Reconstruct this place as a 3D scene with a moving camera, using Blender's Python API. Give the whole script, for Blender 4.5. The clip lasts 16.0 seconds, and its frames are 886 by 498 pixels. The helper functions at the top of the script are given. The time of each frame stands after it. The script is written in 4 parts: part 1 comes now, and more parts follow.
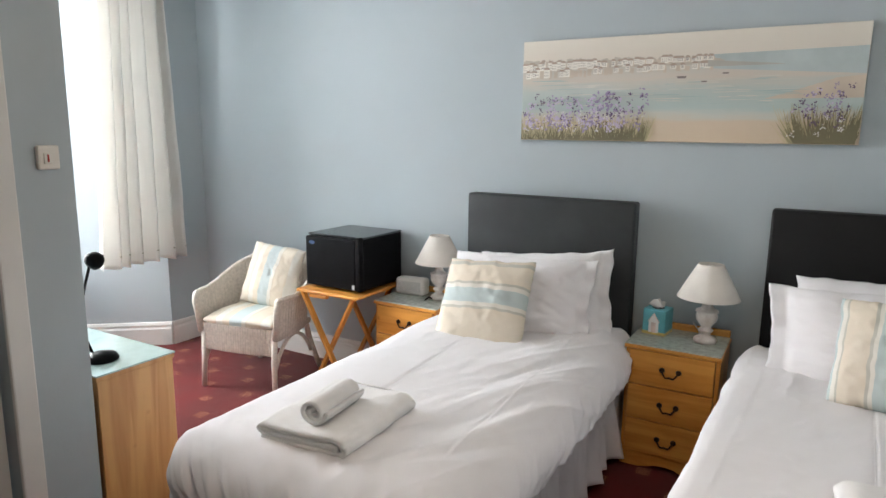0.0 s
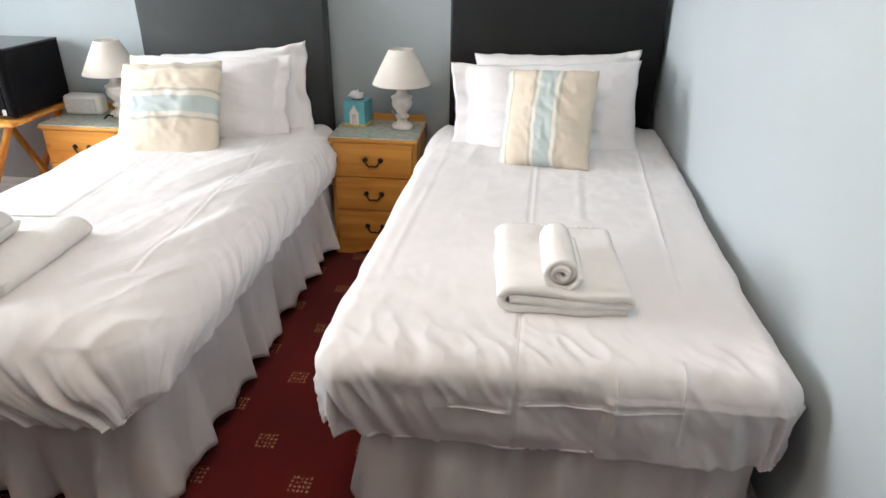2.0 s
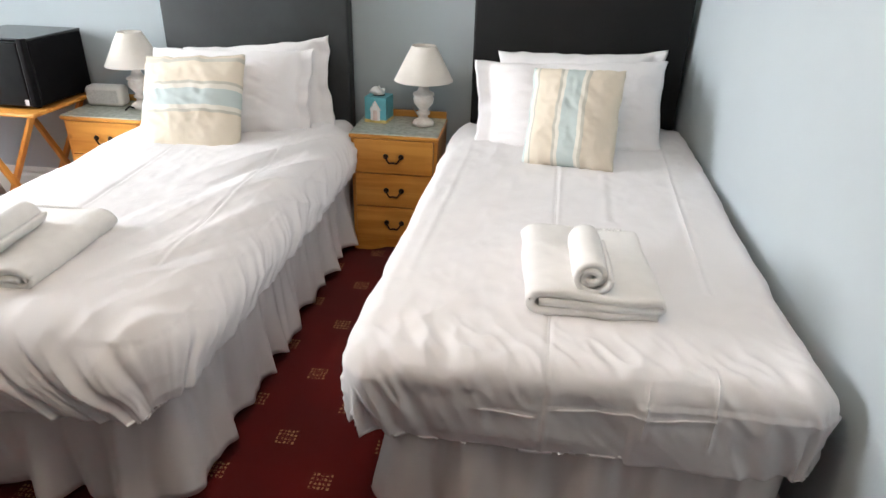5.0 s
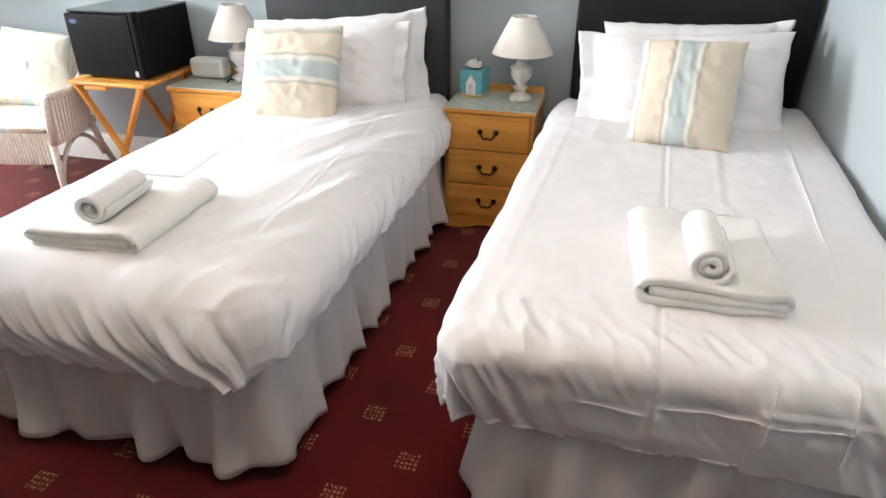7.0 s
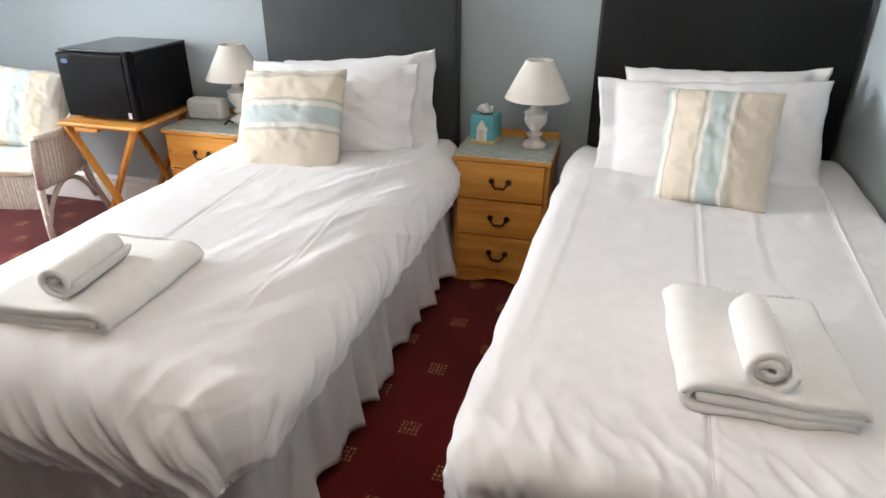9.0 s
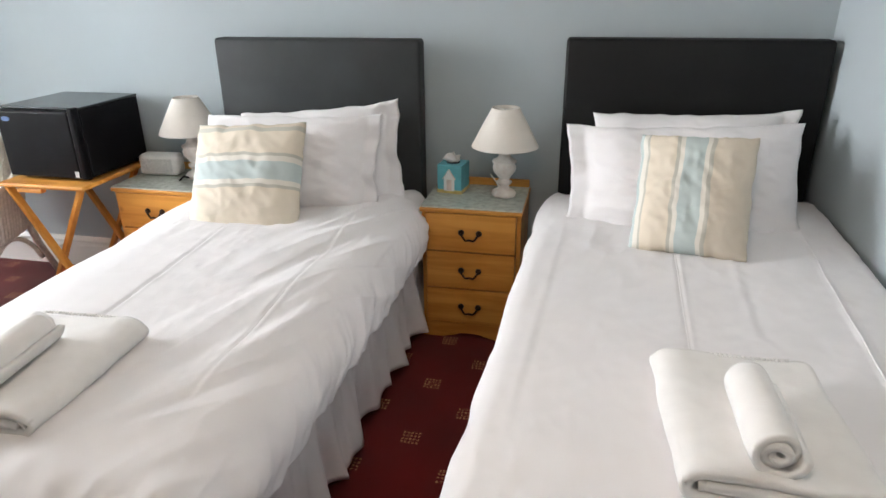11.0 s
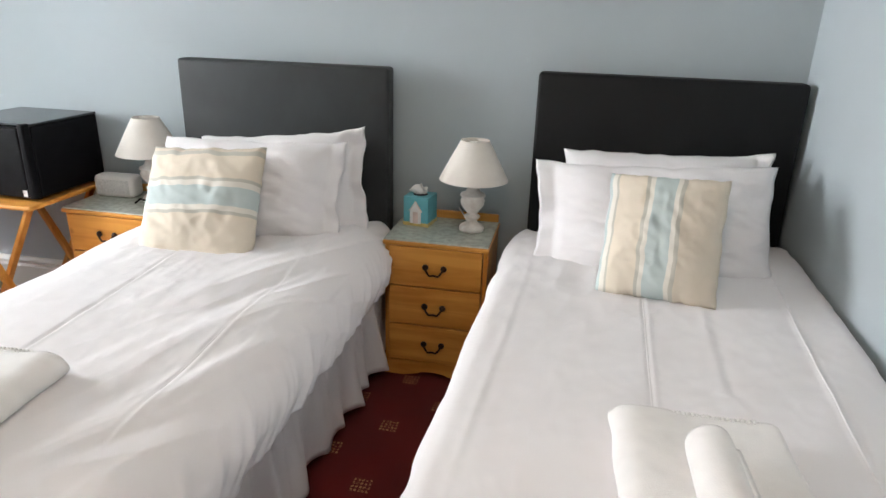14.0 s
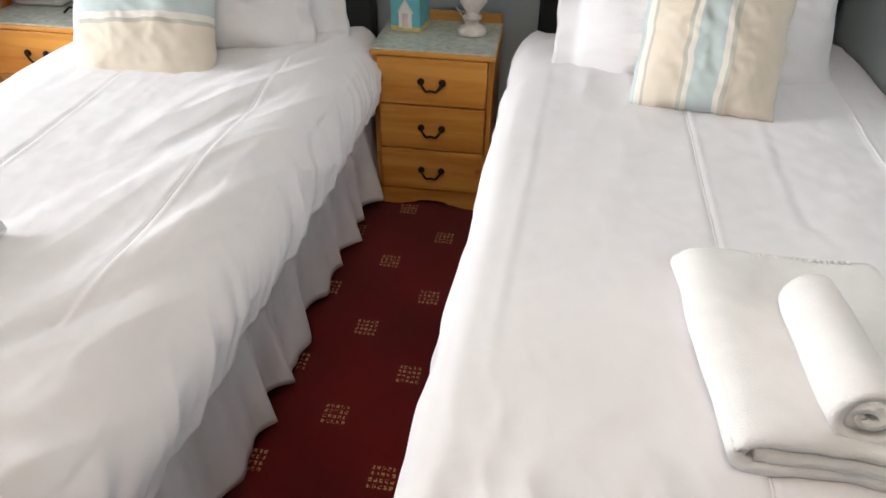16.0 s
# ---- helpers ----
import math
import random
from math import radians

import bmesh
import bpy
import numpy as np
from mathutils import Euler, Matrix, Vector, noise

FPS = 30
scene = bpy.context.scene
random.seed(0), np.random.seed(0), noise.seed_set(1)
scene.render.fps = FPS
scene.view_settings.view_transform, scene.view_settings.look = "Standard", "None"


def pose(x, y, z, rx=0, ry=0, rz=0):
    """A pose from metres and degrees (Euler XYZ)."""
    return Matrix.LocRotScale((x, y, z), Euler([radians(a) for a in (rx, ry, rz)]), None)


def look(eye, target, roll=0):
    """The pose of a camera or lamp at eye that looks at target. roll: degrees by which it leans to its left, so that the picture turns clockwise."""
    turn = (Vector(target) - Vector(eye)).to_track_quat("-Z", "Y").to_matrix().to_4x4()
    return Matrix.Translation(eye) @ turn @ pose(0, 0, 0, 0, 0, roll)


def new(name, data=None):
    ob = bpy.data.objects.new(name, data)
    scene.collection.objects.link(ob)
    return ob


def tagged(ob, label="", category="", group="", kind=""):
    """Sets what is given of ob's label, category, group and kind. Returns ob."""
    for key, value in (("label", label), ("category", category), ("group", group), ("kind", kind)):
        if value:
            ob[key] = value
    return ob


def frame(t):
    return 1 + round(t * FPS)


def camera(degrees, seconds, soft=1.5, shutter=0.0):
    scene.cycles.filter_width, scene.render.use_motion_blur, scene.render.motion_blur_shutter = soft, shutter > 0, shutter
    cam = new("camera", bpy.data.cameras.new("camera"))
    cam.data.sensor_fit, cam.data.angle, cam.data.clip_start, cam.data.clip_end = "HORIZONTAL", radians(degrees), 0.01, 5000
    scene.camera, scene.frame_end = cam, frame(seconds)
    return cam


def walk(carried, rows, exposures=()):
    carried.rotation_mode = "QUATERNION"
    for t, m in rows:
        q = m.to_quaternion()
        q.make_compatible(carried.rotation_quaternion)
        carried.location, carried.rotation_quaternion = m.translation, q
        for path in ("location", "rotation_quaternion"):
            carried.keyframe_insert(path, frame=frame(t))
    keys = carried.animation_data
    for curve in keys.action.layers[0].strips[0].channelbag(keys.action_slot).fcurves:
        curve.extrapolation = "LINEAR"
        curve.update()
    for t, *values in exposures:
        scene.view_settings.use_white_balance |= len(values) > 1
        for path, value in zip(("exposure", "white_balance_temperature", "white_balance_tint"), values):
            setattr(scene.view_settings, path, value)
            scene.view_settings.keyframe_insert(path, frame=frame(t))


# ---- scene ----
cam = camera(68.9, 16.0)
PATH = [
    (0, (0.705, -3.347, 1.566), (-0.278, -1.641, 1.212), 0.7),
    (0.5, (0.708, -3.323, 1.495), (-0.171, -1.637, 0.875), 0.8),
    (1, (0.756, -3.292, 1.477), (0.148, -1.548, 0.711), 1.0),
    (1.5, (0.799, -3.273, 1.463), (0.432, -1.494, 0.626), 1.1),
    (2, (0.846, -3.268, 1.472), (0.661, -1.481, 0.593), 0.7),
    (2.5, (0.86, -3.258, 1.466), (0.816, -1.469, 0.572), 1.2),
    (3, (0.851, -3.237, 1.47), (0.859, -1.444, 0.586), 1.5),
    (3.5, (0.848, -3.243, 1.477), (0.836, -1.448, 0.595), 1.2),
    (4, (0.842, -3.248, 1.477), (0.814, -1.448, 0.606), 1.2),
    (4.5, (0.819, -3.258, 1.477), (0.689, -1.465, 0.6), 1.4),
    (7, (0.739, -3.197, 1.438), (0.288, -1.496, 0.487), -0.1),
    (7.5, (0.774, -3.119, 1.454), (0.166, -1.464, 0.512), -0.4),
    (8, (0.785, -3.068, 1.444), (0.112, -1.428, 0.518), 0.2),
    (8.5, (0.692, -3.015, 1.453), (0.15, -1.315, 0.549), 1.4),
    (11, (0.637, -2.828, 1.47), (0.236, -1.027, 0.697), -0.6),
    (11.5, (0.658, -2.765, 1.483), (0.247, -0.917, 0.838), 0.9),
    (12, (0.661, -2.714, 1.496), (0.238, -0.86, 0.876), 0.6),
    (12.5, (0.671, -2.714, 1.488), (0.272, -0.858, 0.862), 0.5),
    (13, (0.668, -2.737, 1.482), (0.283, -0.877, 0.856), 2.3),
    (13.5, (0.683, -2.724, 1.468), (0.34, -0.854, 0.847), 2.2),
    (14, (0.687, -2.71, 1.456), (0.332, -0.866, 0.766), 1.8),
    (14.5, (0.661, -2.673, 1.413), (0.338, -0.889, 0.568), 1.8),
    (15, (0.594, -2.586, 1.362), (0.413, -0.876, 0.34), 3.0),
    (15.5, (0.544, -2.53, 1.327), (0.392, -0.927, 0.14), 2.8),
    (16, (0.551, -2.455, 1.357), (0.325, -0.867, 0.163), 1.0),
]
walk(cam, [(t, look(eye, target, roll)) for t, eye, target, roll in PATH],
     [(0, -0.47), (0.5, -0.3), (1.0, 0.0), (1.5, 0.10), (2.5, 0.12), (3.5, 0.08), (4.5, 0.05), (7.0, 0.18), (7.5, 0.05), (8.5, -0.10), (11.0, -0.25), (12.5, -0.25), (14.5, -0.25), (16.0, -0.12)])

# ---- world, window light ----
world = bpy.data.worlds.new("sky_world")
scene.world = world
world.use_nodes = True
wn = world.node_tree
sky = wn.nodes.new("ShaderNodeTexSky")
sky.sky_type = 'NISHITA'
sky.sun_disc = False
sky.sun_elevation = radians(38)
sky.sun_rotation = radians(200)
wn.links.new(sky.outputs[0], wn.nodes["Background"].inputs[0])
wn.nodes["Background"].inputs[1].default_value = 0.15


def area_light(name, m, sx, sy, watts, colour):
    la = bpy.data.lights.new(name, 'AREA')
    la.shape, la.size, la.size_y, la.energy, la.color = 'RECTANGLE', sx, sy, watts, colour
    ob = new(name, la)
    ob.matrix_world = m
    return ob


area_light("window_daylight", look((-4.35, -1.45, 1.65), (0.0, -1.5, 1.0)), 1.3, 2.1, 240, (0.97, 0.98, 1.0))
scene.view_settings.exposure = 0.0


# ---- materials ----
def mat(name, colour, rough=0.6, vary=0.08, scale=6.0, bump=0.0, bump_scale=200.0, metal=0.0, sheen=0.0, stretch=(1, 1, 1), spec=0.5, tint=None):
    """A procedural surface: broad stains, fine grain and a fine relief."""
    m = bpy.data.materials.new(name)
    m.use_nodes = True
    n, l = m.node_tree.nodes, m.node_tree.links
    b = n["Principled BSDF"]
    tc = n.new("ShaderNodeTexCoord")
    mp = n.new("ShaderNodeMapping")
    mp.inputs["Scale"].default_value = stretch
    l.new(tc.outputs["Object"], mp.inputs[0])
    broad = n.new("ShaderNodeTexNoise")
    broad.inputs["Scale"].default_value, broad.inputs["Detail"].default_value = scale, 6
    l.new(mp.outputs[0], broad.inputs["Vector"])
    ramp = n.new("ShaderNodeValToRGB")
    lo = tint or tuple(c * (1 - 2.2 * vary) for c in colour)
    hi = tuple(min(1, c * (1 + vary)) for c in colour)
    ramp.color_ramp.elements[0].position, ramp.color_ramp.elements[1].position = 0.3, 0.7
    ramp.color_ramp.elements[0].color, ramp.color_ramp.elements[1].color = (*lo, 1), (*hi, 1)
    l.new(broad.outputs[0], ramp.inputs[0])
    l.new(ramp.outputs[0], b.inputs["Base Color"])
    b.inputs["Roughness"].default_value, b.inputs["Metallic"].default_value = rough, metal
    b.inputs["Specular IOR Level"].default_value = spec
    b.inputs["Sheen Weight"].default_value = sheen
    if bump:
        fine = n.new("ShaderNodeTexNoise")
        fine.inputs["Scale"].default_value, fine.inputs["Detail"].default_value = bump_scale, 4
        l.new(mp.outputs[0], fine.inputs["Vector"])
        bp = n.new("ShaderNodeBump")
        bp.inputs["Strength"].default_value, bp.inputs["Distance"].default_value = bump, 0.003
        l.new(fine.outputs[0], bp.inputs["Height"])
        l.new(bp.outputs[0], b.inputs["Normal"])
    return m


def wood(name, dark, light, rough=0.35, axis=2):
    """Straight-grained varnished pine with a few knots; the grain runs along the axis."""
    m = bpy.data.materials.new(name)
    m.use_nodes = True
    n, l = m.node_tree.nodes, m.node_tree.links
    b = n["Principled BSDF"]
    tc = n.new("ShaderNodeTexCoord")
    mp = n.new("ShaderNodeMapping")
    s = [9.0, 9.0, 9.0]
    s[axis] = 0.8
    mp.inputs["Scale"].default_value = s
    l.new(tc.outputs["Object"], mp.inputs[0])
    grain = n.new("ShaderNodeTexNoise")
    grain.inputs["Scale"].default_value, grain.inputs["Detail"].default_value, grain.inputs["Distortion"].default_value = 2.2, 8, 0.8
    l.new(mp.outputs[0], grain.inputs["Vector"])
    ramp = n.new("ShaderNodeValToRGB")
    ramp.color_ramp.elements[0].position, ramp.color_ramp.elements[1].position = 0.32, 0.62
    ramp.color_ramp.elements[0].color, ramp.color_ramp.elements[1].color = (*dark, 1), (*light, 1)
    l.new(grain.outputs[0], ramp.inputs[0])
    knot = n.new("ShaderNodeTexVoronoi")
    knot.inputs["Scale"].default_value = 5.0
    l.new(tc.outputs["Object"], knot.inputs["Vector"])
    kr = n.new("ShaderNodeValToRGB")
    kr.color_ramp.elements[0].position, kr.color_ramp.elements[1].position = 0.03, 0.10
    kr.color_ramp.elements[0].color, kr.color_ramp.elements[1].color = (0.45, 0.3, 0.2, 1), (1, 1, 1, 1)
    l.new(knot.outputs["Distance"], kr.inputs[0])
    mx = n.new("ShaderNodeMix")
    mx.data_type, mx.blend_type = 'RGBA', 'MULTIPLY'
    mx.inputs[0].default_value = 0.8
    l.new(ramp.outputs[0], mx.inputs[6])
    l.new(kr.outputs[0], mx.inputs[7])
    l.new(mx.outputs[2], b.inputs["Base Color"])
    b.inputs["Roughness"].default_value = rough
    bp = n.new("ShaderNodeBump")
    bp.inputs["Strength"].default_value, bp.inputs["Distance"].default_value = 0.15, 0.002
    l.new(grain.outputs[0], bp.inputs["Height"])
    l.new(bp.outputs[0], b.inputs["Normal"])
    return m


def striped(name, stops, along):
    """Woven cotton with stripes across the cloth's own u (0) or v (1)."""
    m = bpy.data.materials.new(name)
    m.use_nodes = True
    n, l = m.node_tree.nodes, m.node_tree.links
    b = n["Principled BSDF"]
    uv = n.new("ShaderNodeUVMap")
    sep = n.new("ShaderNodeSeparateXYZ")
    l.new(uv.outputs[0], sep.inputs[0])
    ramp = n.new("ShaderNodeValToRGB")
    ramp.color_ramp.interpolation = 'CONSTANT'
    e = ramp.color_ramp.elements
    e[0].position, e[0].color = 0.0, (*stops[0][1], 1)
    e[1].position, e[1].color = stops[1][0], (*stops[1][1], 1)
    for p, c in stops[2:]:
        k = e.new(p)
        k.color = (*c, 1)
    l.new(sep.outputs[along], ramp.inputs[0])
    no = n.new("ShaderNodeTexNoise")
    no.inputs["Scale"].default_value, no.inputs["Detail"].default_value = 14, 5
    mx = n.new("ShaderNodeMix")
    mx.data_type, mx.blend_type = 'RGBA', 'MULTIPLY'
    mx.inputs[0].default_value = 0.06
    l.new(ramp.outputs[0], mx.inputs[6])
    l.new(no.outputs[0], mx.inputs[7])
    l.new(mx.outputs[2], b.inputs["Base Color"])
    b.inputs["Roughness"].default_value, b.inputs["Specular IOR Level"].default_value = 0.9, 0.2
    weave = n.new("ShaderNodeTexNoise")
    weave.inputs["Scale"].default_value = 350
    bp = n.new("ShaderNodeBump")
    bp.inputs["Strength"].default_value, bp.inputs["Distance"].default_value = 0.25, 0.002
    tc = n.new("ShaderNodeTexCoord")
    l.new(tc.outputs["Object"], weave.inputs["Vector"])
    l.new(weave.outputs[0], bp.inputs["Height"])
    l.new(bp.outputs[0], b.inputs["Normal"])
    return m


def carpet_material():
    """Deep red pile with small gold woven squares on a staggered grid."""
    m = mat("carpet_red_pile", (0.122, 0.006, 0.0055), 0.95, 0.16, 3.0, 0.7, 420, sheen=0.15, spec=0.1)
    n, l = m.node_tree.nodes, m.node_tree.links
    b = n["Principled BSDF"]
    base = b.inputs["Base Color"].links[0].from_socket
    tc = n.new("ShaderNodeTexCoord")
    sep = n.new("ShaderNodeSeparateXYZ")
    l.new(tc.outputs["Object"], sep.inputs[0])

    def math_node(op, a, c=None):
        k = n.new("ShaderNodeMath")
        k.operation = op
        for i, v in enumerate((a, c)):
            if v is None:
                continue
            if isinstance(v, (int, float)):
                k.inputs[i].default_value = v
            else:
                l.new(v, k.inputs[i])
        return k.outputs[0]

    def cell(sock, off, step):
        f = math_node('FRACT', math_node('DIVIDE', math_node('SUBTRACT', sock, off - step / 2 - 40 * step), step))
        return math_node('MULTIPLY', math_node('SUBTRACT', f, 0.5), step)

    def motif(ox, oy):
        fx, fy = cell(sep.outputs[0], ox, MOTIF_X), cell(sep.outputs[1], oy, MOTIF_Y)
        inside = math_node('MULTIPLY', math_node('LESS_THAN', math_node('ABSOLUTE', fx), 0.034), math_node('LESS_THAN', math_node('ABSOLUTE', fy), 0.034))
        gx = math_node('GREATER_THAN', math_node('FRACT', math_node('MULTIPLY', math_node('ADD', fx, 0.034), 74.0)), 0.36)
        gy = math_node('GREATER_THAN', math_node('FRACT', math_node('MULTIPLY', math_node('ADD', fy, 0.034), 59.0)), 0.36)
        return math_node('MULTIPLY', inside, math_node('MULTIPLY', gx, gy))

    mask = math_node('MAXIMUM', motif(0.124, -0.752), motif(0.124 + MOTIF_X / 2, -0.752 + MOTIF_Y / 2))
    worn = n.new("ShaderNodeTexNoise")
    worn.inputs["Scale"].default_value, worn.inputs["Detail"].default_value = 130, 4
    l.new(tc.outputs["Object"], worn.inputs["Vector"])
    mask = math_node('MULTIPLY', mask, math_node('GREATER_THAN', worn.outputs[0], 0.48))
    mx = n.new("ShaderNodeMix")
    mx.data_type = 'RGBA'
    l.new(math_node('MULTIPLY', mask, 0.9), mx.inputs[0])
    l.new(base, mx.inputs[6])
    mx.inputs[7].default_value = (0.50, 0.26, 0.12, 1)
    l.new(mx.outputs[2], b.inputs["Base Color"])
    return m


def glass_material(name, colour, rough=0.02):
    m = bpy.data.materials.new(name)
    m.use_nodes = True
    b = m.node_tree.nodes["Principled BSDF"]
    b.inputs["Base Color"].default_value = (*colour, 1)
    b.inputs["Roughness"].default_value, b.inputs["Transmission Weight"].default_value, b.inputs["IOR"].default_value = rough, 1.0, 1.45
    return m


MOTIF_X, MOTIF_Y = 0.325, 0.331
M_CARPET = carpet_material()
M_WALL = mat("wall_blue_emulsion", (0.445, 0.505, 0.535), 0.75, 0.02, 1.2, 0.12, 90, spec=0.3)
M_CEIL = mat("ceiling_white", (0.78, 0.77, 0.74), 0.85, 0.02, 1.5, 0.1, 60)
M_GLOSS = mat("white_gloss_paint", (0.74, 0.73, 0.70), 0.35, 0.03, 4, 0.05, 60)
M_LINEN = mat("white_cotton_bedding", (0.86, 0.845, 0.86), 0.85, 0.015, 3, 0.12, 500, sheen=0.1, spec=0.2)
M_VAL = mat("white_polycotton_valance", (0.74, 0.71, 0.71), 0.85, 0.03, 4, 0.1, 500, spec=0.2)
M_TOWEL = mat("white_terry_towel", (0.87, 0.86, 0.85), 0.98, 0.02, 20, 0.45, 420, sheen=0.3, spec=0.1)
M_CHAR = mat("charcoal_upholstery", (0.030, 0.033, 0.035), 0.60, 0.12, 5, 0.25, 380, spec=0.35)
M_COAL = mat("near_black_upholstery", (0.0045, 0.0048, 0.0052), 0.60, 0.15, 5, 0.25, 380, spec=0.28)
M_DARK = mat("dark_divan_fabric", (0.02, 0.02, 0.024), 0.9, 0.2, 8, 0.2, 300)
M_PINE = wood("varnished_pine", (0.52, 0.20, 0.030), (0.70, 0.33, 0.068), 0.35, 2)
M_PINEX = wood("varnished_pine_across", (0.52, 0.20, 0.030), (0.70, 0.33, 0.068), 0.33, 0)
M_PINEP = wood("pale_knotty_pine", (0.50, 0.24, 0.07), (0.66, 0.37, 0.135), 0.4, 2)
M_BRONZE = mat("dark_bronze", (0.035, 0.018, 0.012), 0.4, 0.2, 30, 0.1, 120, metal=0.8)
M_TOPGLASS = mat("green_grey_mottled_top", (0.52, 0.56, 0.50), 0.07, 0.10, 40, 0.0, spec=0.8)
M_DESKGLASS = mat("pale_aqua_glass_top", (0.50, 0.66, 0.64), 0.06, 0.08, 6, spec=0.8)
M_BLACK = mat("black_plastic", (0.005, 0.005, 0.006), 0.36, 0.2, 10, 0.2, 500, spec=0.09)
M_BLACKTOP = mat("black_gloss_top", (0.010, 0.011, 0.012), 0.16, 0.2, 10, 0.05, 300, spec=0.7)
M_SHADE = mat("cream_lampshade_fabric", (0.80, 0.76, 0.70), 0.9, 0.03, 12, 0.25, 350)
M_MARBLE = mat("white_onyx", (0.80, 0.77, 0.73), 0.28, 0.08, 22, 0.0, tint=(0.62, 0.55, 0.50))
M_WICKER = mat("cream_woven_loom", (0.70, 0.64, 0.57), 0.8, 0.08, 60, 0.6, 260)
M_CURT = mat("cream_curtain_cotton", (0.84, 0.82, 0.79), 0.9, 0.03, 5, 0.2, 300, spec=0.2)
cn = M_CURT.node_tree
thin = cn.nodes.new("ShaderNodeBsdfTranslucent")
thin.inputs[0].default_value = (0.85, 0.845, 0.82, 1)
blend = cn.nodes.new("ShaderNodeMixShader")
blend.inputs[0].default_value = 0.5
cn.links.new(cn.nodes["Principled BSDF"].outputs[0], blend.inputs[1])
cn.links.new(thin.outputs[0], blend.inputs[2])
cn.links.new(blend.outputs[0], cn.nodes["Material Output"].inputs[0])
M_CREAM = mat("cream_plastic", (0.72, 0.69, 0.63), 0.4, 0.03, 8)
M_WHITEPL = mat("white_plastic", (0.74, 0.72, 0.69), 0.45, 0.04, 10, 0.1, 200)
M_TURQ = mat("turquoise_card", (0.13, 0.45, 0.53), 0.5, 0.08, 18)
M_SANDC = mat("sand_yellow_card", (0.72, 0.55, 0.20), 0.5, 0.1, 30)
M_PINK = mat("pale_pink_card", (0.78, 0.64, 0.60), 0.5, 0.1, 40)
M_TISSUE = mat("white_tissue_paper", (0.85, 0.83, 0.82), 0.95, 0.02, 20, 0.2, 200)
M_BADGE = mat("blue_badge", (0.08, 0.14, 0.30), 0.3, 0.1, 40)
M_STICK = mat("pale_sticker", (0.62, 0.62, 0.64), 0.5, 0.15, 90)
M_RED = mat("red_indicator", (0.5, 0.04, 0.03), 0.4)
CREAM, BEIGE, AQUA, TAUPE, IVORY = (0.80, 0.72, 0.60), (0.74, 0.66, 0.55), (0.56, 0.64, 0.63), (0.58, 0.56, 0.49), (0.82, 0.79, 0.72)
M_STRIPE_H = striped("striped_cushion_cotton_across", [(0, CREAM), (0.39, TAUPE), (0.415, IVORY), (0.46, AQUA), (0.62, IVORY), (0.665, TAUPE), (0.695, CREAM), (0.90, TAUPE), (0.945, BEIGE), (0.98, TAUPE)], 1)
M_STRIPE_V = striped("striped_cushion_cotton_upright", [(0, AQUA), (0.035, IVORY), (0.075, TAUPE), (0.095, CREAM), (0.33, TAUPE), (0.36, IVORY), (0.40, AQUA), (0.585, IVORY), (0.625, TAUPE), (0.66, BEIGE)], 0)
PALE = (0.62, 0.69, 0.68)
M_STRIPE_C = striped("striped_chair_cotton", [(0, CREAM), (0.18, BEIGE), (0.20, IVORY), (0.30, CREAM), (0.40, PALE), (0.58, IVORY), (0.64, BEIGE), (0.66, CREAM), (0.86, IVORY)], 0)


# ---- mesh helpers ----
def finish(name, bm, material, smooth=False):
    me = bpy.data.meshes.new(name)
    bmesh.ops.recalc_face_normals(bm, faces=bm.faces[:])
    bm.to_mesh(me)
    bm.free()
    if smooth:
        for p in me.polygons:
            p.use_smooth = True
    me.materials.append(material)
    return me


def part(name, bm, material, parent, label="", smooth=False):
    ob = new(name, finish(name, bm, material, smooth))
    ob.parent = parent
    if label:
        tagged(ob, label)
    return ob


def thing(name, label, category, m=None, group="", kind=""):
    ob = new(name)
    ob.empty_display_size = 0.1
    if m is not None:
        ob.matrix_world = m
    return tagged(ob, label, category, group, kind)


def solid(name, bm, material, label, category="", kind="", group="", smooth=False, m=None):
    ob = new(name, finish(name, bm, material, smooth))
    if m is not None:
        ob.matrix_world = m
    return tagged(ob, label, category, group, kind)


def box(bm, x0, x1, y0, y1, z0, z1, bevel=0.0, seg=2):
    r = bmesh.ops.create_cube(bm, size=1.0, matrix=Matrix.Translation(((x0 + x1) / 2, (y0 + y1) / 2, (z0 + z1) / 2)) @ Matrix.Diagonal((x1 - x0, y1 - y0, z1 - z0, 1)))
    if bevel:
        ed = list({e for v in r["verts"] for e in v.link_edges})
        bmesh.ops.bevel(bm, geom=ed, offset=bevel, segments=seg, affect='EDGES', profile=0.5)
    return bm


def boxed(*a, bevel=0.0, seg=2):
    return box(bmesh.new(), *a, bevel=bevel, seg=seg)


def grid_mesh(nu, nv, fn, closed_u=False, uvs=True, bm=None):
    """A quad sheet from a function of (u, v) in 0..1."""
    bm = bm or bmesh.new()
    uvl = bm.loops.layers.uv.verify() if uvs else None
    rows = []
    for j in range(nv + 1):
        rows.append([bm.verts.new(fn(i / nu, j / nv)) for i in range(nu if closed_u else nu + 1)])
    for j in range(nv):
        for i in range(nu):
            k = (i + 1) % nu if closed_u else i + 1
            f = bm.faces.new((rows[j][i], rows[j][k], rows[j + 1][k], rows[j + 1][i]))
            if uvl:
                for lp, (a, b2) in zip(f.loops, ((i, j), (i + 1, j), (i + 1, j + 1), (i, j + 1))):
                    lp[uvl].uv = (a / nu, b2 / nv)
    return bm


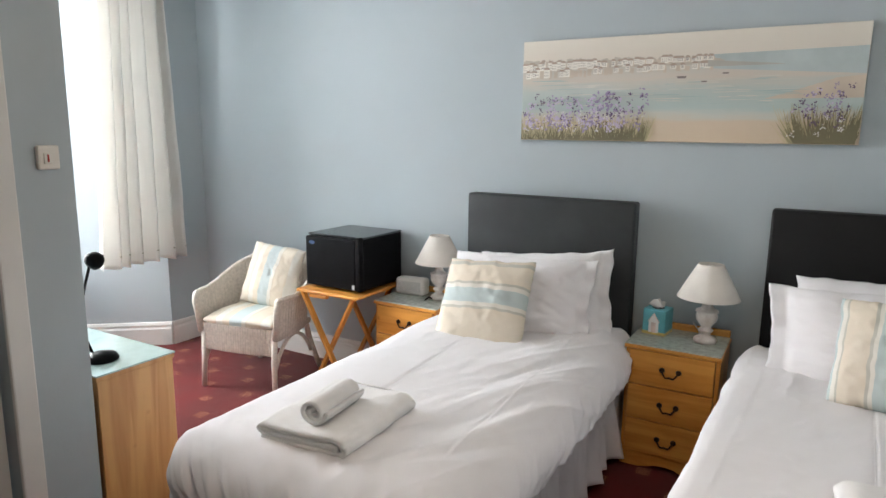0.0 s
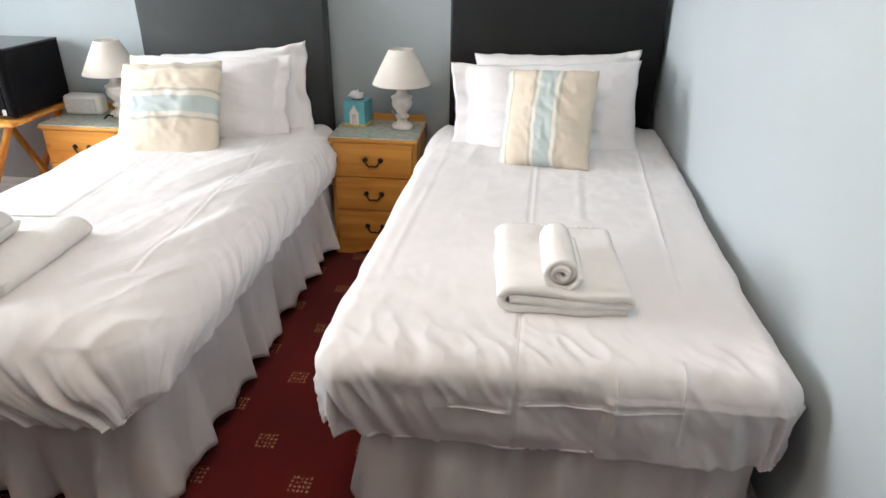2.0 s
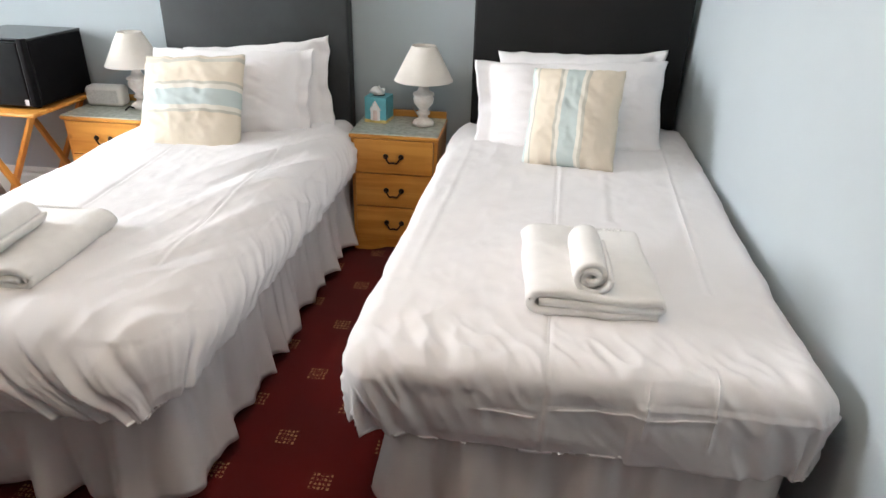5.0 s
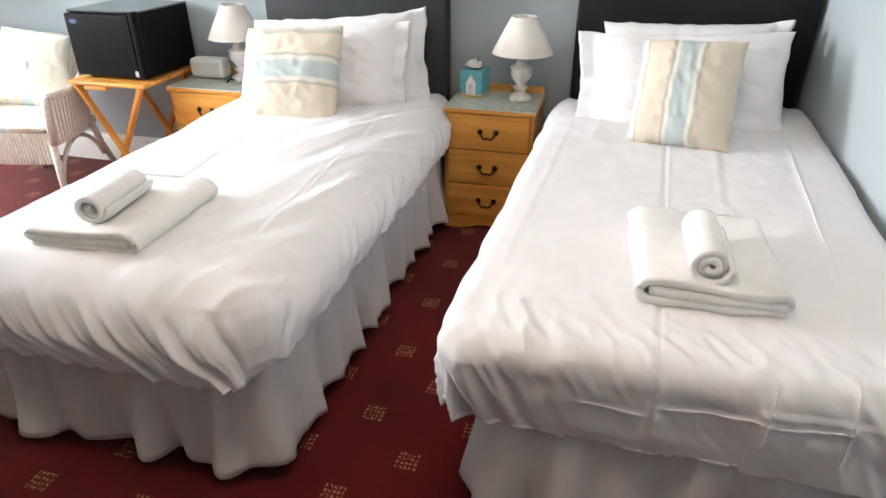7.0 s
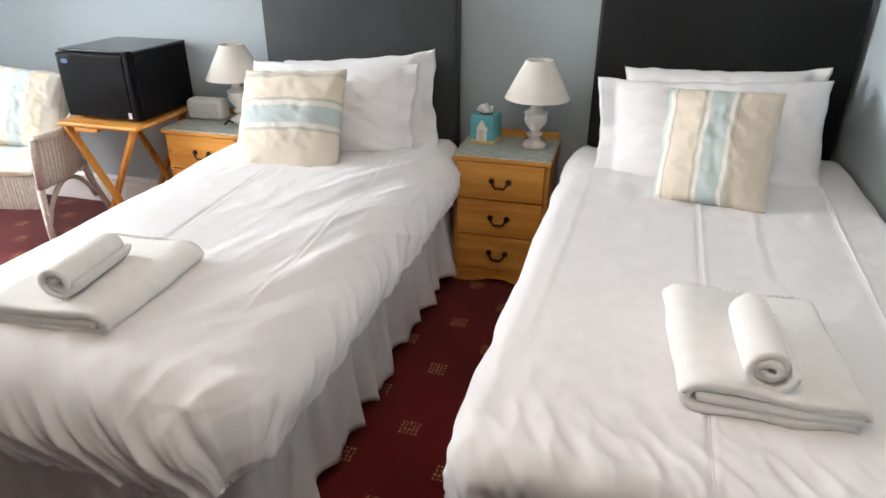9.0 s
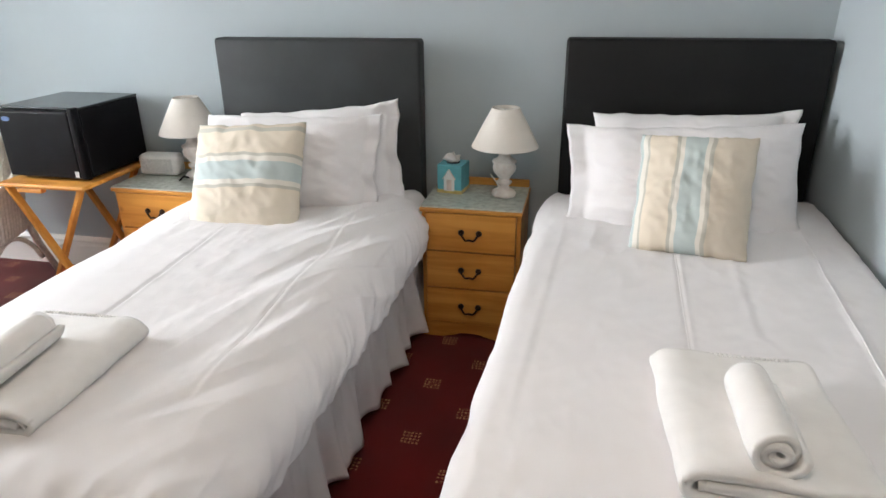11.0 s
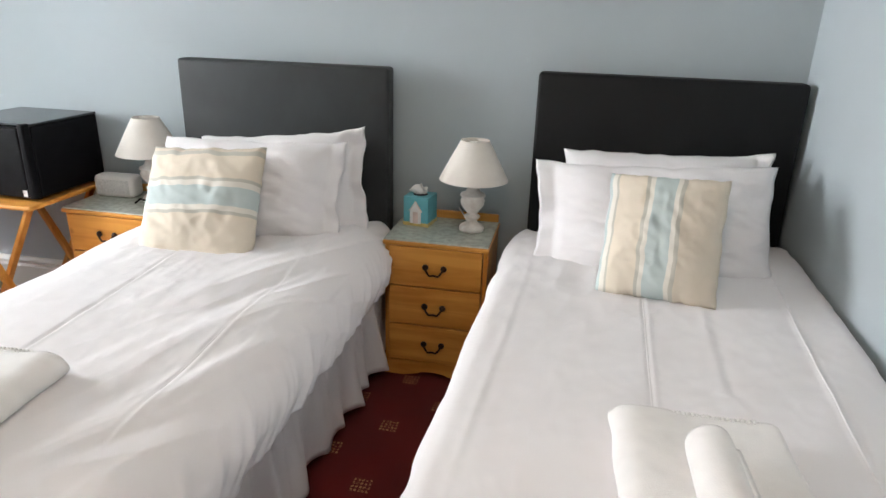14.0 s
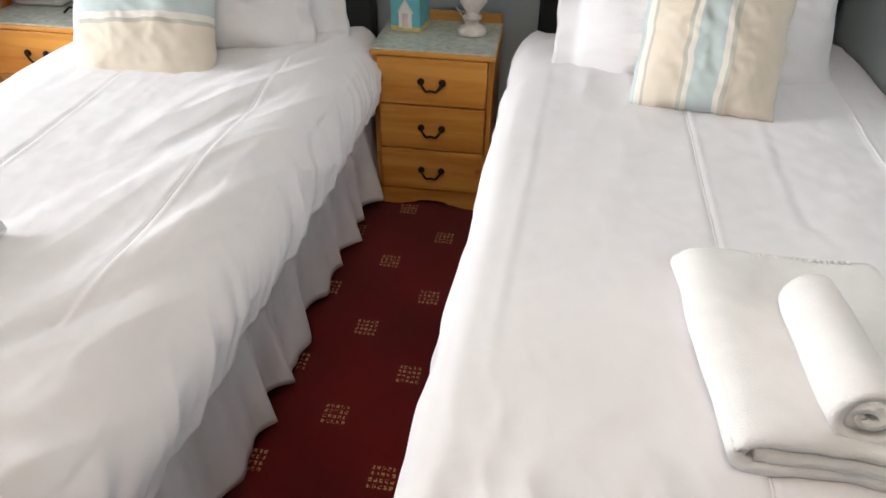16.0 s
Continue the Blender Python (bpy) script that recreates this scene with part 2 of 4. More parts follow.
def lathe(profile, n=32, bm=None):
    """Turned shape from (radius, height) pairs, closed at both ends."""
    bm = bm or bmesh.new()
    rings = []
    for r, z in profile:
        rings.append([bm.verts.new((r * math.cos(2 * math.pi * k / n), r * math.sin(2 * math.pi * k / n), z)) for k in range(n)])
    for a, b in zip(rings, rings[1:]):
        for k in range(n):
            bm.faces.new((a[k], a[(k + 1) % n], b[(k + 1) % n], b[k]))
    if profile[0][0] > 0.0005:
        bm.faces.new(rings[0])
    if profile[-1][0] > 0.0005:
        bm.faces.new(rings[-1])
    return bm


def tube(points, radius, n=10, bm=None, ends=True):
    """A round bar along points; radius may be a list."""
    bm = bm or bmesh.new()
    pts = [Vector(p) for p in points]
    rad = radius if isinstance(radius, (list, tuple)) else [radius] * len(pts)
    side = None
    rings = []
    for i, p in enumerate(pts):
        d = (pts[min(i + 1, len(pts) - 1)] - pts[max(i - 1, 0)]).normalized()
        if side is None:
            side = d.orthogonal().normalized()
        side = (side - d * side.dot(d)).normalized()
        up = d.cross(side)
        rings.append([bm.verts.new(p + rad[i] * (math.cos(2 * math.pi * k / n) * side + math.sin(2 * math.pi * k / n) * up)) for k in range(n)])
    for a, b in zip(rings, rings[1:]):
        for k in range(n):
            bm.faces.new((a[k], a[(k + 1) % n], b[(k + 1) % n], b[k]))
    if ends:
        bm.faces.new(rings[0])
        bm.faces.new(rings[-1])
    return bm


def bar(bm, a, b, w, h):
    """A square bar from a to b, w wide and h thick."""
    a, b = Vector(a), Vector(b)
    d = b - a
    q = d.to_track_quat('Z', 'Y').to_matrix().to_4x4()
    r = bmesh.ops.create_cube(bm, size=1.0, matrix=Matrix.Translation((a + b) / 2) @ q @ Matrix.Diagonal((w, h, d.length, 1)))
    ed = list({e for v in r["verts"] for e in v.link_edges})
    bmesh.ops.bevel(bm, geom=ed, offset=min(w, h) * 0.15, segments=2, affect='EDGES')
    return bm


def fbm(x, y, z=0.0, octaves=4):
    return noise.fractal(Vector((x, y, z)), 1.0, 2.0, octaves)


# ---- setting: floor, walls, ceiling ----
X_E, X_W, Y_S, Z_C = 1.535, -3.32, -4.8, 2.62
X_P, Y_P = -1.53, -2.04     # the partition beside the entrance door
solid("wall_north", boxed(X_W - 0.15, X_E + 0.12, 0.0, 0.12, 0, Z_C), M_WALL, "pale blue painted plaster wall behind the headboards", "wall", "structure")
solid("wall_east", boxed(X_E, X_E + 0.12, Y_S, 0.0, 0, Z_C), M_WALL, "pale blue painted plaster side wall", "wall", "structure")
solid("wall_south", boxed(-1.65, X_E, Y_S - 0.12, Y_S, 0, Z_C), M_WALL, "pale blue painted wall at the far end behind", "wall", "structure")


def slab(points, z0, z1):
    """An upright prism on a plan of points."""
    bm = bmesh.new()
    lo = [bm.verts.new((x, y, z0)) for x, y in points]
    hi = [bm.verts.new((x, y, z1)) for x, y in points]
    n = len(points)
    bm.faces.new(lo)
    bm.faces.new(hi)
    for k in range(n):
        bm.faces.new((lo[k], lo[(k + 1) % n], hi[(k + 1) % n], hi[k]))
    return bm


PLAN = [(X_E + 0.12, 0.12), (-4.04, 0.12), (-4.04, -2.24), (X_P - 0.12, -2.24), (X_P - 0.12, Y_S - 0.12), (X_E + 0.12, Y_S - 0.12)]
solid("floor", slab(PLAN, -0.12, 0.0), M_CARPET, "deep red fitted carpet with small gold woven squares", "carpet", "structure")
solid("ceiling", slab(PLAN, Z_C, Z_C + 0.12), M_CEIL, "plain white painted ceiling", "ceiling", "structure")

# bay on the window side: a short straight pier, a splay, then the window wall
Y_PIER, X_BAY, Y_BAY = -0.36, -3.92, -0.86
solid("wall_west_pier", slab([(X_W, 0), (X_W, Y_PIER), (X_W - 0.15, Y_PIER + 0.06), (X_W - 0.15, 0)], 0, Z_C), M_WALL, "pale blue painted wall beside the bay window", "wall", "structure")
solid("wall_bay_splay", slab([(X_W - 0.004, Y_PIER), (X_BAY, Y_BAY), (X_BAY - 0.1, Y_BAY + 0.1), (X_W - 0.15, Y_PIER + 0.15)], 0, Z_C), M_WALL, "pale blue splayed wall of the bay", "wall", "structure")
wall_b = thing("wall_bay", "pale blue wall under and around the bay window", "wall", kind="structure")
W0, W1, WZ0, WZ1 = -2.02, -0.90, 0.62, 2.55
for a in ((W0, W1, 0, WZ0), (W0, W1, WZ1, Z_C), (W1, Y_BAY + 0.05, 0, Z_C), (-2.2, W0, 0, Z_C)):
    part("wall_panel", boxed(X_BAY - 0.12, X_BAY, a[0], a[1], a[2], a[3]), M_WALL, wall_b)
win = thing("window_1", "white painted sash window in the bay, bright daylight behind", "window", kind="structure")
bm = boxed(X_BAY - 0.10, X_BAY - 0.03, W0, W0 + 0.06, WZ0, WZ1, bevel=0.006)
box(bm, X_BAY - 0.10, X_BAY - 0.03, W1 - 0.06, W1, WZ0, WZ1, bevel=0.006)
box(bm, X_BAY - 0.10, X_BAY - 0.03, W0 + 0.06, W1 - 0.06, WZ0, WZ0 + 0.07, bevel=0.006)
box(bm, X_BAY - 0.10, X_BAY - 0.03, W0 + 0.06, W1 - 0.06, WZ1 - 0.07, WZ1, bevel=0.006)
box(bm, X_BAY - 0.095, X_BAY - 0.035, W0 + 0.06, W1 - 0.06, 1.52, 1.57, bevel=0.006)
part("window_frame", bm, M_GLOSS, win)
part("window_sill", boxed(X_BAY - 0.03, X_BAY + 0.14, W0 - 0.05, W1 + 0.05, WZ0 - 0.035, WZ0, bevel=0.01), M_GLOSS, win)
for z0, z1 in ((WZ0 + 0.07, 1.52), (1.57, WZ1 - 0.07)):
    pane = part("pane", boxed(X_BAY - 0.068, X_BAY - 0.064, W0 + 0.06, W1 - 0.06, z0, z1), glass_material("clear_window_glass", (1, 1, 1), 0.0), win)
    pane.visible_shadow = False
solid("window_apron", boxed(X_BAY + 0.004, X_BAY + 0.10, W0, W1, 0.10, WZ0 - 0.04, bevel=0.012), M_GLOSS, "cream painted panel beneath the window sill", "panel", "structure")

# unseen glowing globe on the ceiling, added as warm fill over the bed feet
glow = bpy.data.materials.new("warm_fill_glow")
glow.use_nodes = True
glow.node_tree.nodes["Principled BSDF"].inputs["Emission Color"].default_value = (1.0, 0.82, 0.66, 1)
glow.node_tree.nodes["Principled BSDF"].inputs["Emission Strength"].default_value = 39
cl = thing("ceiling_fill_light", "unseen glowing globe added at the ceiling as warm fill light", "lamp", Matrix.Translation((0.42, -2.5, Z_C - 0.001)))
part("ceiling_rose", lathe([(0.001, -0.03), (0.05, -0.028), (0.07, -0.005), (0.07, 0.0)], 24), M_GLOSS, cl, "", True)
part("globe", lathe([(0.14 * math.sin(math.pi * k / 16), -0.165 + 0.14 * math.cos(math.pi * k / 16)) for k in range(17)], 24), glow, cl, "glowing globe added as fill light", True)

# partition with the entrance door
solid("wall_partition", boxed(-4.04, X_P, Y_P - 0.20, Y_P, 0, Z_C), M_WALL, "pale blue wall end carrying a light switch", "wall", "structure")
D0, D1, DZ = -3.10, -2.31, 2.04
wall_d = thing("wall_entry", "pale blue wall around the white door", "wall", kind="structure")
part("wall_panel", boxed(X_P - 0.12, X_P, D0, D1, DZ, Z_C), M_WALL, wall_d)
part("wall_panel", boxed(X_P - 0.12, X_P, Y_S, D0, 0, Z_C), M_WALL, wall_d)
part("wall_panel", boxed(X_P - 0.12, X_P, D1, Y_P - 0.20, 0, Z_C), M_WALL, wall_d)
door = thing("door_1", "white painted panelled door, closed, in a white frame", "door", kind="structure")
for a in ((D1 - 0.005, D1 + 0.07, 0, DZ + 0.07), (D0 - 0.07, D0 + 0.005, 0, DZ + 0.07), (D0 + 0.005, D1 - 0.005, DZ, DZ + 0.07)):
    part("architrave", boxed(X_P + 0.002, X_P + 0.022, a[0], a[1], a[2], a[3], bevel=0.006), M_GLOSS, door)
part("door_leaf", boxed(X_P - 0.09, X_P - 0.05, D0 + 0.01, D1 - 0.01, 0.01, DZ - 0.005, bevel=0.003), M_GLOSS, door)
for y0, y1 in ((D0 + 0.12, D0 + 0.35), (D1 - 0.35, D1 - 0.12)):
    for z0, z1 in ((0.2, 0.75), (0.95, 1.85)):
        part("door_panel", boxed(X_P - 0.05, X_P - 0.038, y0, y1, z0, z1, bevel=0.01), M_GLOSS, door)

# skirting boards with a moulded top
SK = [(0, 0), (0.020, 0), (0.020, 0.12), (0.014, 0.135), (0.017, 0.15), (0.008, 0.168), (0, 0.172)]


def skirting(name, a, b):
    """Along the wall from a to b; the room is to the right of that direction."""
    a, b = Vector((*a, 0)), Vector((*b, 0))
    d = (b - a).normalized()
    out = Vector((d.y, -d.x, 0))
    bm = bmesh.new()
    ra = [bm.verts.new(a + out * (o + 0.001) + Vector((0, 0, z + 0.001))) for o, z in SK]
    rb = [bm.verts.new(b + out * (o + 0.001) + Vector((0, 0, z + 0.001))) for o, z in SK]
    for k in range(len(SK)):
        bm.faces.new((ra[k], ra[(k + 1) % len(SK)], rb[(k + 1) % len(SK)], rb[k]))
    bm.faces.new(ra)
    bm.faces.new(rb)
    solid(name, bm, M_GLOSS, "white gloss moulded skirting board", "skirting", "structure")


skirting("baseboard_north", (X_W + 0.02, 0), (X_E - 0.02, 0))
skirting("baseboard_east", (X_E, -0.02), (X_E, Y_S))
skirting("baseboard_pier", (X_W, Y_PIER), (X_W, 0))
skirting("baseboard_splay", (X_BAY, Y_BAY), (X_W, Y_PIER))
skirting("baseboard_partition", (X_P, Y_P - 0.20), (X_P, Y_P + 0.015))

# light switch on the partition
sw = thing("light_switch", "cream plastic pull-type wall switch with a red mark", "switch")
part("back_plate", boxed(X_P + 0.001, X_P + 0.024, -2.165, -2.095, 1.43, 1.51, bevel=0.006), M_CREAM, sw)
part("rocker", boxed(X_P + 0.023, X_P + 0.030, -2.15, -2.125, 1.45, 1.485, bevel=0.002), M_CREAM, sw)
part("indicator", boxed(X_P + 0.0295, X_P + 0.032, -2.140, -2.135, 1.455, 1.48), M_RED, sw)


# ---- curtain ----
def curtain_fn(u, v):
    z = 0.66 + (Z_C - 0.01 - 0.66) * v
    wide = 1.0 - 0.28 * v
    y = -0.275 - 0.65 * wide * u - 0.07 * v
    a = 0.042 + 0.018 * (1 - v)
    x = -3.262 + a * math.sin(u * 38 + 1.6 * math.sin(u * 9) + 0.5 * v) + 0.006 * math.sin(u * 71 + 2 * v) + 0.02 * fbm(u * 4, v * 2, 3)
    return (x, y, z + (0.006 * math.sin(u * 34) if v == 0 else 0))


cur = new("curtain", finish("curtain", grid_mesh(180, 60, curtain_fn), M_CURT, True))
tagged(cur, "cream cotton curtain hanging in soft folds beside the bay window", "curtain")
cur.modifiers.new("cloth", 'SOLIDIFY').thickness = 0.004
bm = grid_mesh(180, 1, lambda u, v: Vector(curtain_fn(u, 0.04 + 0.004 * v)) + Vector((0.006, 0, 0)))
hem = part("hem_stitching", bm, mat("sage_hem_band", (0.45, 0.44, 0.36), 0.9), cur, "thin sage coloured hem line", True)


# ---- beds ----
def ridged(x, y, z):
    """Long soft folds with narrow crests."""
    return 1 - 1.6 * abs(fbm(x, y, z, 2))


def duvet(name, label, x0, x1, y_head, y_foot, top, hang_l, hang_r, hang_f, r, seed, drag, seams, puff, tuck, step, in_head=0.0, x_max=9.0):
    """A cover draped over the mattress: flat top, rounded edges, sides and foot hanging or tucked under.
    Seams and ironed creases run from (x, run) to (x, run), where run is the way along the cloth from the head."""
    wx, wy = x1 - x0, y_head - y_foot
    arc = r * math.pi / 2
    U0, U1, V1 = -(arc + hang_l), wx + arc + hang_r, wy + arc + hang_f
    nu, nv = 270, 340
    flat = step < 1

    def fn(u, v, lift=0.0):
        s, t = U0 + (U1 - U0) * u, V1 * v
        du = min(0, s) + max(0, s - wx)
        dv = max(0, t - wy)
        px, py = x0 + min(max(s, 0), wx), y_head - min(t, wy)
        px += in_head * (1 - min(1.0, t / wy)) * (1 - min(max(s / wx, 0), 1))
        d = math.hypot(du, dv)
        z = top
        if flat:
            # the cover is spread up to the wall at the head
            out = (1 - min(1.0, t / wy)) ** 1.5 * min(max(s / wx - 0.3, 0) / 0.7, 1)
            px += 0.075 * out
            z += 0.022 * out
        ux = uy = 0.0
        bend = 0.0
        relief = lift
        if d > 0:
            foot = hang_f * (1.0 if s > step * wx else 0.84)
            lim = arc + (hang_l if du < 0 else hang_r) * (abs(du) / d) ** 2 + foot * (dv / d) ** 2 - 0.25 * min(hang_f, hang_r) * (2 * abs(du) * dv / d ** 2) ** 2
            d2 = min(d, lim * 1.06)
            ux, uy = du / d, -dv / d
            bend = min(d2, arc) / r
            if d2 < arc:
                o, dz = r * math.sin(d2 / r), r * (1 - math.cos(d2 / r))
            else:
                o, dz = r - tuck * (d2 - arc), r + (d2 - arc) * 0.985
            k = max(0.0, d2 - arc * 0.35)
            on_foot = dv > abs(du)
            q = s - 1.1 * dv if on_foot else t - 0.9 * abs(du)
            fold = (0.25 if flat else 1.0) * drag * min(k, 0.13) * ((0.26 if on_foot else 0.16) * ridged(q * 7.5, d2 * 1.5, seed) + (0.14 if on_foot else 0.07) * ridged(q * 17, d2 * 2, seed + 2))
            if flat:
                near = math.exp(-(s / 0.13) ** 2) + 0.6 * math.exp(-((s - wx) / 0.12) ** 2)
                fold += min(k, 0.14) * 0.36 * near * (ridged((s - 0.45 * dv) * 12, d2 * 1.5, seed + 3) - 0.45)
                fold += min(k, 0.12) * 0.12 * fbm(s * 3.5, d2 * 4, seed + 4, 3)
                fold += min(k, 0.12) * (0.03 if on_foot else 0.10) * math.sin(q * 16 + 3 * fbm(q * 2, 1, seed, 2))
            fold *= 1 - (2 * abs(du) * dv / d ** 2) ** 2
            px += ux * (o + fold)
            py += uy * (o + fold)
            z -= dz
        fade = max(0.0, 1 - d / (arc + 0.12))
        relief += puff * fade * (math.sin(math.pi * min(max(s / wx, 0), 1)) ** 0.6) + 0.009 * fbm(s * 1.8, t * 1.3, seed, 2) * fade
        # drag lines running off the edges, strongest along the side and foot
        side = min(1.0, max(0.0, (s / wx - 0.42) / 0.5))
        end = max(0.0, 1 - abs(t - wy - 0.02) / 0.22)
        ql, qe = s + 0.38 * t + 0.10 * fbm(s, t, seed, 2), s - 1.0 * (t - wy)
        relief += fade * drag * (0.031 * side ** 1.3 * (ridged(ql * 4.6, t * 0.7, seed + 5) - 0.4) + 0.010 * side * (ridged(ql * 9, t * 1.3, seed + 6) - 0.5) + 0.007 * end * (ridged(qe * 7, t * 1.2, seed + 9) - 0.4))
        if flat:
            relief += 0.006 * end * (ridged((s + 0.3 * t) * 6.5, t * 5.0, seed + 41) - 0.5) + 0.008 * end * (ridged((s - 0.5 * t) * 15, t * 7, seed + 43) - 0.5)
        head = max(0.0, 1 - t / 1.5)
        left = 1.0 if not flat else 0.45 + 0.9 * math.exp(-((s / wx - 0.25) / 0.22) ** 2)
        relief += 0.013 * left * head * fade * (ridged(s * 4.5 + 1.6 * t, t * 1.8 - s, seed + 13) - 0.4) + 0.005 * head * fade * (ridged(s * 11 + 4 * t, t * 4 - 2 * s, seed + 14) - 0.5)
        # fine crumpling, in patches
        patch = max(0.0, 0.4 + fbm(s * 1.7, t * 1.5, seed + 31, 2))
        relief += 0.0030 * patch * fade * (ridged(s * 8 + 5 * t, t * 4 - 2.5 * s, seed + 33) - 0.5) + 0.0018 * patch * fade * (ridged(s * 15 - 4 * t, t * 8 + 3 * s, seed + 35) - 0.5)
        relief += 0.0010 * fbm(s * 14, t * 11, seed + 17, 2)
        for xa, ta, xb, tb2, amp, wide in seams:
            ex, et = xb - xa, tb2 - ta
            f = ((s + x0 - xa) * ex + (t - ta) * et) / (ex * ex + et * et)
            if -0.02 < f < 1.02:
                gap = ((s + x0 - xa) * et - (t - ta) * ex) / math.hypot(ex, et)
                relief += 0.7 * amp * (math.exp(-(gap / wide) ** 2) - 0.6 * math.exp(-((gap - 1.6 * wide) / wide) ** 2))
        if t < 0.25:
            relief -= 0.02 * (1 - t / 0.25) ** 2
        if d > arc * 0.5:
            relief += (0.003 if flat else 0.006) * fbm(s * 4, t * 4, seed + 20, 3)
            if flat and d > arc:
                relief += 0.007 * max(0.0, min(1.0, (s - step * wx) / 0.012))
        px += ux * math.sin(bend) * relief
        py += uy * math.sin(bend) * relief
        z += math.cos(bend) * relief
        return (min(px, x_max + 0.004 * math.sin(t * 40)), py, z)

    ob = new(name, finish(name, grid_mesh(nu, nv, fn), M_LINEN, True))
    tagged(ob, label, "duvet")
    ob.modifiers.new("cloth", 'SOLIDIFY').thickness = 0.006
    for xa, ta, xb, tb2, amp, wide in seams:
        if wide > 0.01:
            continue
        run = math.hypot(xb - xa, tb2 - ta)
        cx, ct = (tb2 - ta) / run, -(xb - xa) / run

        def ridge(u, v):
            off = (u - 0.5) * 0.007
            s, t = xa + (xb - xa) * v + cx * off - x0, ta + (tb2 - ta) * v + ct * off
            return fn((s - U0) / (U1 - U0), t / V1, -0.0012 + 0.0034 * (1 - abs(2 * u - 1)) * min(1.0, 8 * v, 8 * (1 - v)))

        part("stitched_seam" if ta < 0.5 else "ironed_crease", grid_mesh(4, 90, ridge), M_LINEN, ob, "", True)
    if flat:
        lo = 1 - 0.030 / V1
        hem = grid_mesh(nu, 2, lambda u, v: fn(0.12 + 0.76 * u, (1 - hang_f * 0.16 / V1 * (1 if U0 + (U1 - U0) * (0.12 + 0.76 * u) < step * wx else 0)) * (lo + 0.006 * v / V1), 0.004))
        part("hem_seam", hem, M_LINEN, ob, "stitched hem line", True)
    return ob


def valance(bed, x0, x1, y_head, y_foot, z_top, z_hem, seed):
    """A gathered skirt round the two sides and the foot of the base, in one run."""
    c = 0.05
    pts = []
    for i in range(100):
        pts.append((x0, y_head + (y_foot + c - y_head) * i / 100, -1.0, 0.0))
    for i in range(13):
        a = math.pi / 2 * i / 12
        pts.append((x0 + c - c * math.cos(a), y_foot + c - c * math.sin(a), -math.cos(a), -math.sin(a)))
    for i in range(1, 60):
        pts.append((x0 + c + (x1 - x0 - 2 * c) * i / 60, y_foot, 0.0, -1.0))
    for i in range(13):
        a = math.pi / 2 * i / 12
        pts.append((x1 - c + c * math.sin(a), y_foot + c - c * math.cos(a), math.sin(a), -math.cos(a)))
    for i in range(1, 101):
        pts.append((x1, y_foot + c + (y_head - y_foot - c) * i / 100, 1.0, 0.0))
    run = [0.0]
    for p, q in zip(pts, pts[1:]):
        run.append(run[-1] + math.hypot(q[0] - p[0], q[1] - p[1]))

    def fn(u, v):
        s = u * run[-1]
        k = min(int(np.searchsorted(run, s, side="right")) - 1, len(pts) - 2)
        k = max(k, 0)
        f = (s - run[k]) / max(1e-6, run[k + 1] - run[k])
        x, y, nx, ny = [a + (b - a) * f for a, b in zip(pts[k], pts[k + 1])]
        drop = 1 - v
        ph = s * 40 + 4.5 * fbm(s * 1.7, seed, 0.5, 3)
        g = math.sin(ph) * 0.6 + 0.5 * math.sin(ph * 0.53 + 1) + 0.6 * fbm(s * 5, seed, drop * 0.6, 3)
        g += 0.55 * (ridged(s * 7, drop * 0.4, seed + 5) - 0.4)
        off = 0.010 + drop * (0.036 * g + 0.028) + 0.004 * math.sin(s * 110 + 3 * fbm(s * 5, 1, 2, 2)) * (1 - drop) ** 2
        z = z_hem + (z_top - z_hem) * v + drop ** 3 * 0.011 * math.sin(ph + 1.2)
        return (x + nx * off, y + ny * off, z)

    p = part("valance", grid_mesh(760, 16, fn), M_VAL, bed, "gathered white valance skirt", True)
    p.modifiers.new("cloth", 'SOLIDIFY').thickness = 0.003


def headboard(bed, x0, x1, z1, y_front, y_back, cloth, label):
    part("headboard", boxed(x0, x1, y_front, y_back, 0.30, z1, bevel=0.014, seg=3), cloth, bed, label, True)
    for x in (x0 + 0.18, x1 - 0.22):
        part("headboard_strut", boxed(x, x + 0.04, y_front + 0.03, y_back, 0.03, 0.32), M_DARK, bed)


def build_bed(label, x0, x1, y_head, y_foot, top, hb, seed, z_val):
    bed = thing("single_bed", label, "bed", group="twin beds")
    part("divan_base", boxed(x0 + 0.02, x1 - 0.02, y_foot + 0.02, y_head, 0.05, 0.34, bevel=0.01), M_DARK, bed, "dark divan base")
    part("mattress", boxed(x0 + 0.01, x1 - 0.01, y_foot + 0.01, y_head, 0.342, top - 0.03, bevel=0.03, seg=3), M_LINEN, bed, "white covered mattress")
    for x in (x0 + 0.1, x1 - 0.1):
        for y in (y_head - 0.15, y_foot + 0.15):
            part("castor", lathe([(0.025, 0.0), (0.028, 0.02), (0.025, 0.05)], 12), M_BLACK, bed).location = (x, y, 0.001)
    headboard(bed, *hb)
    valance(bed, x0, x1, y_head - 0.02, y_foot, z_val, 0.055, seed)
    return bed


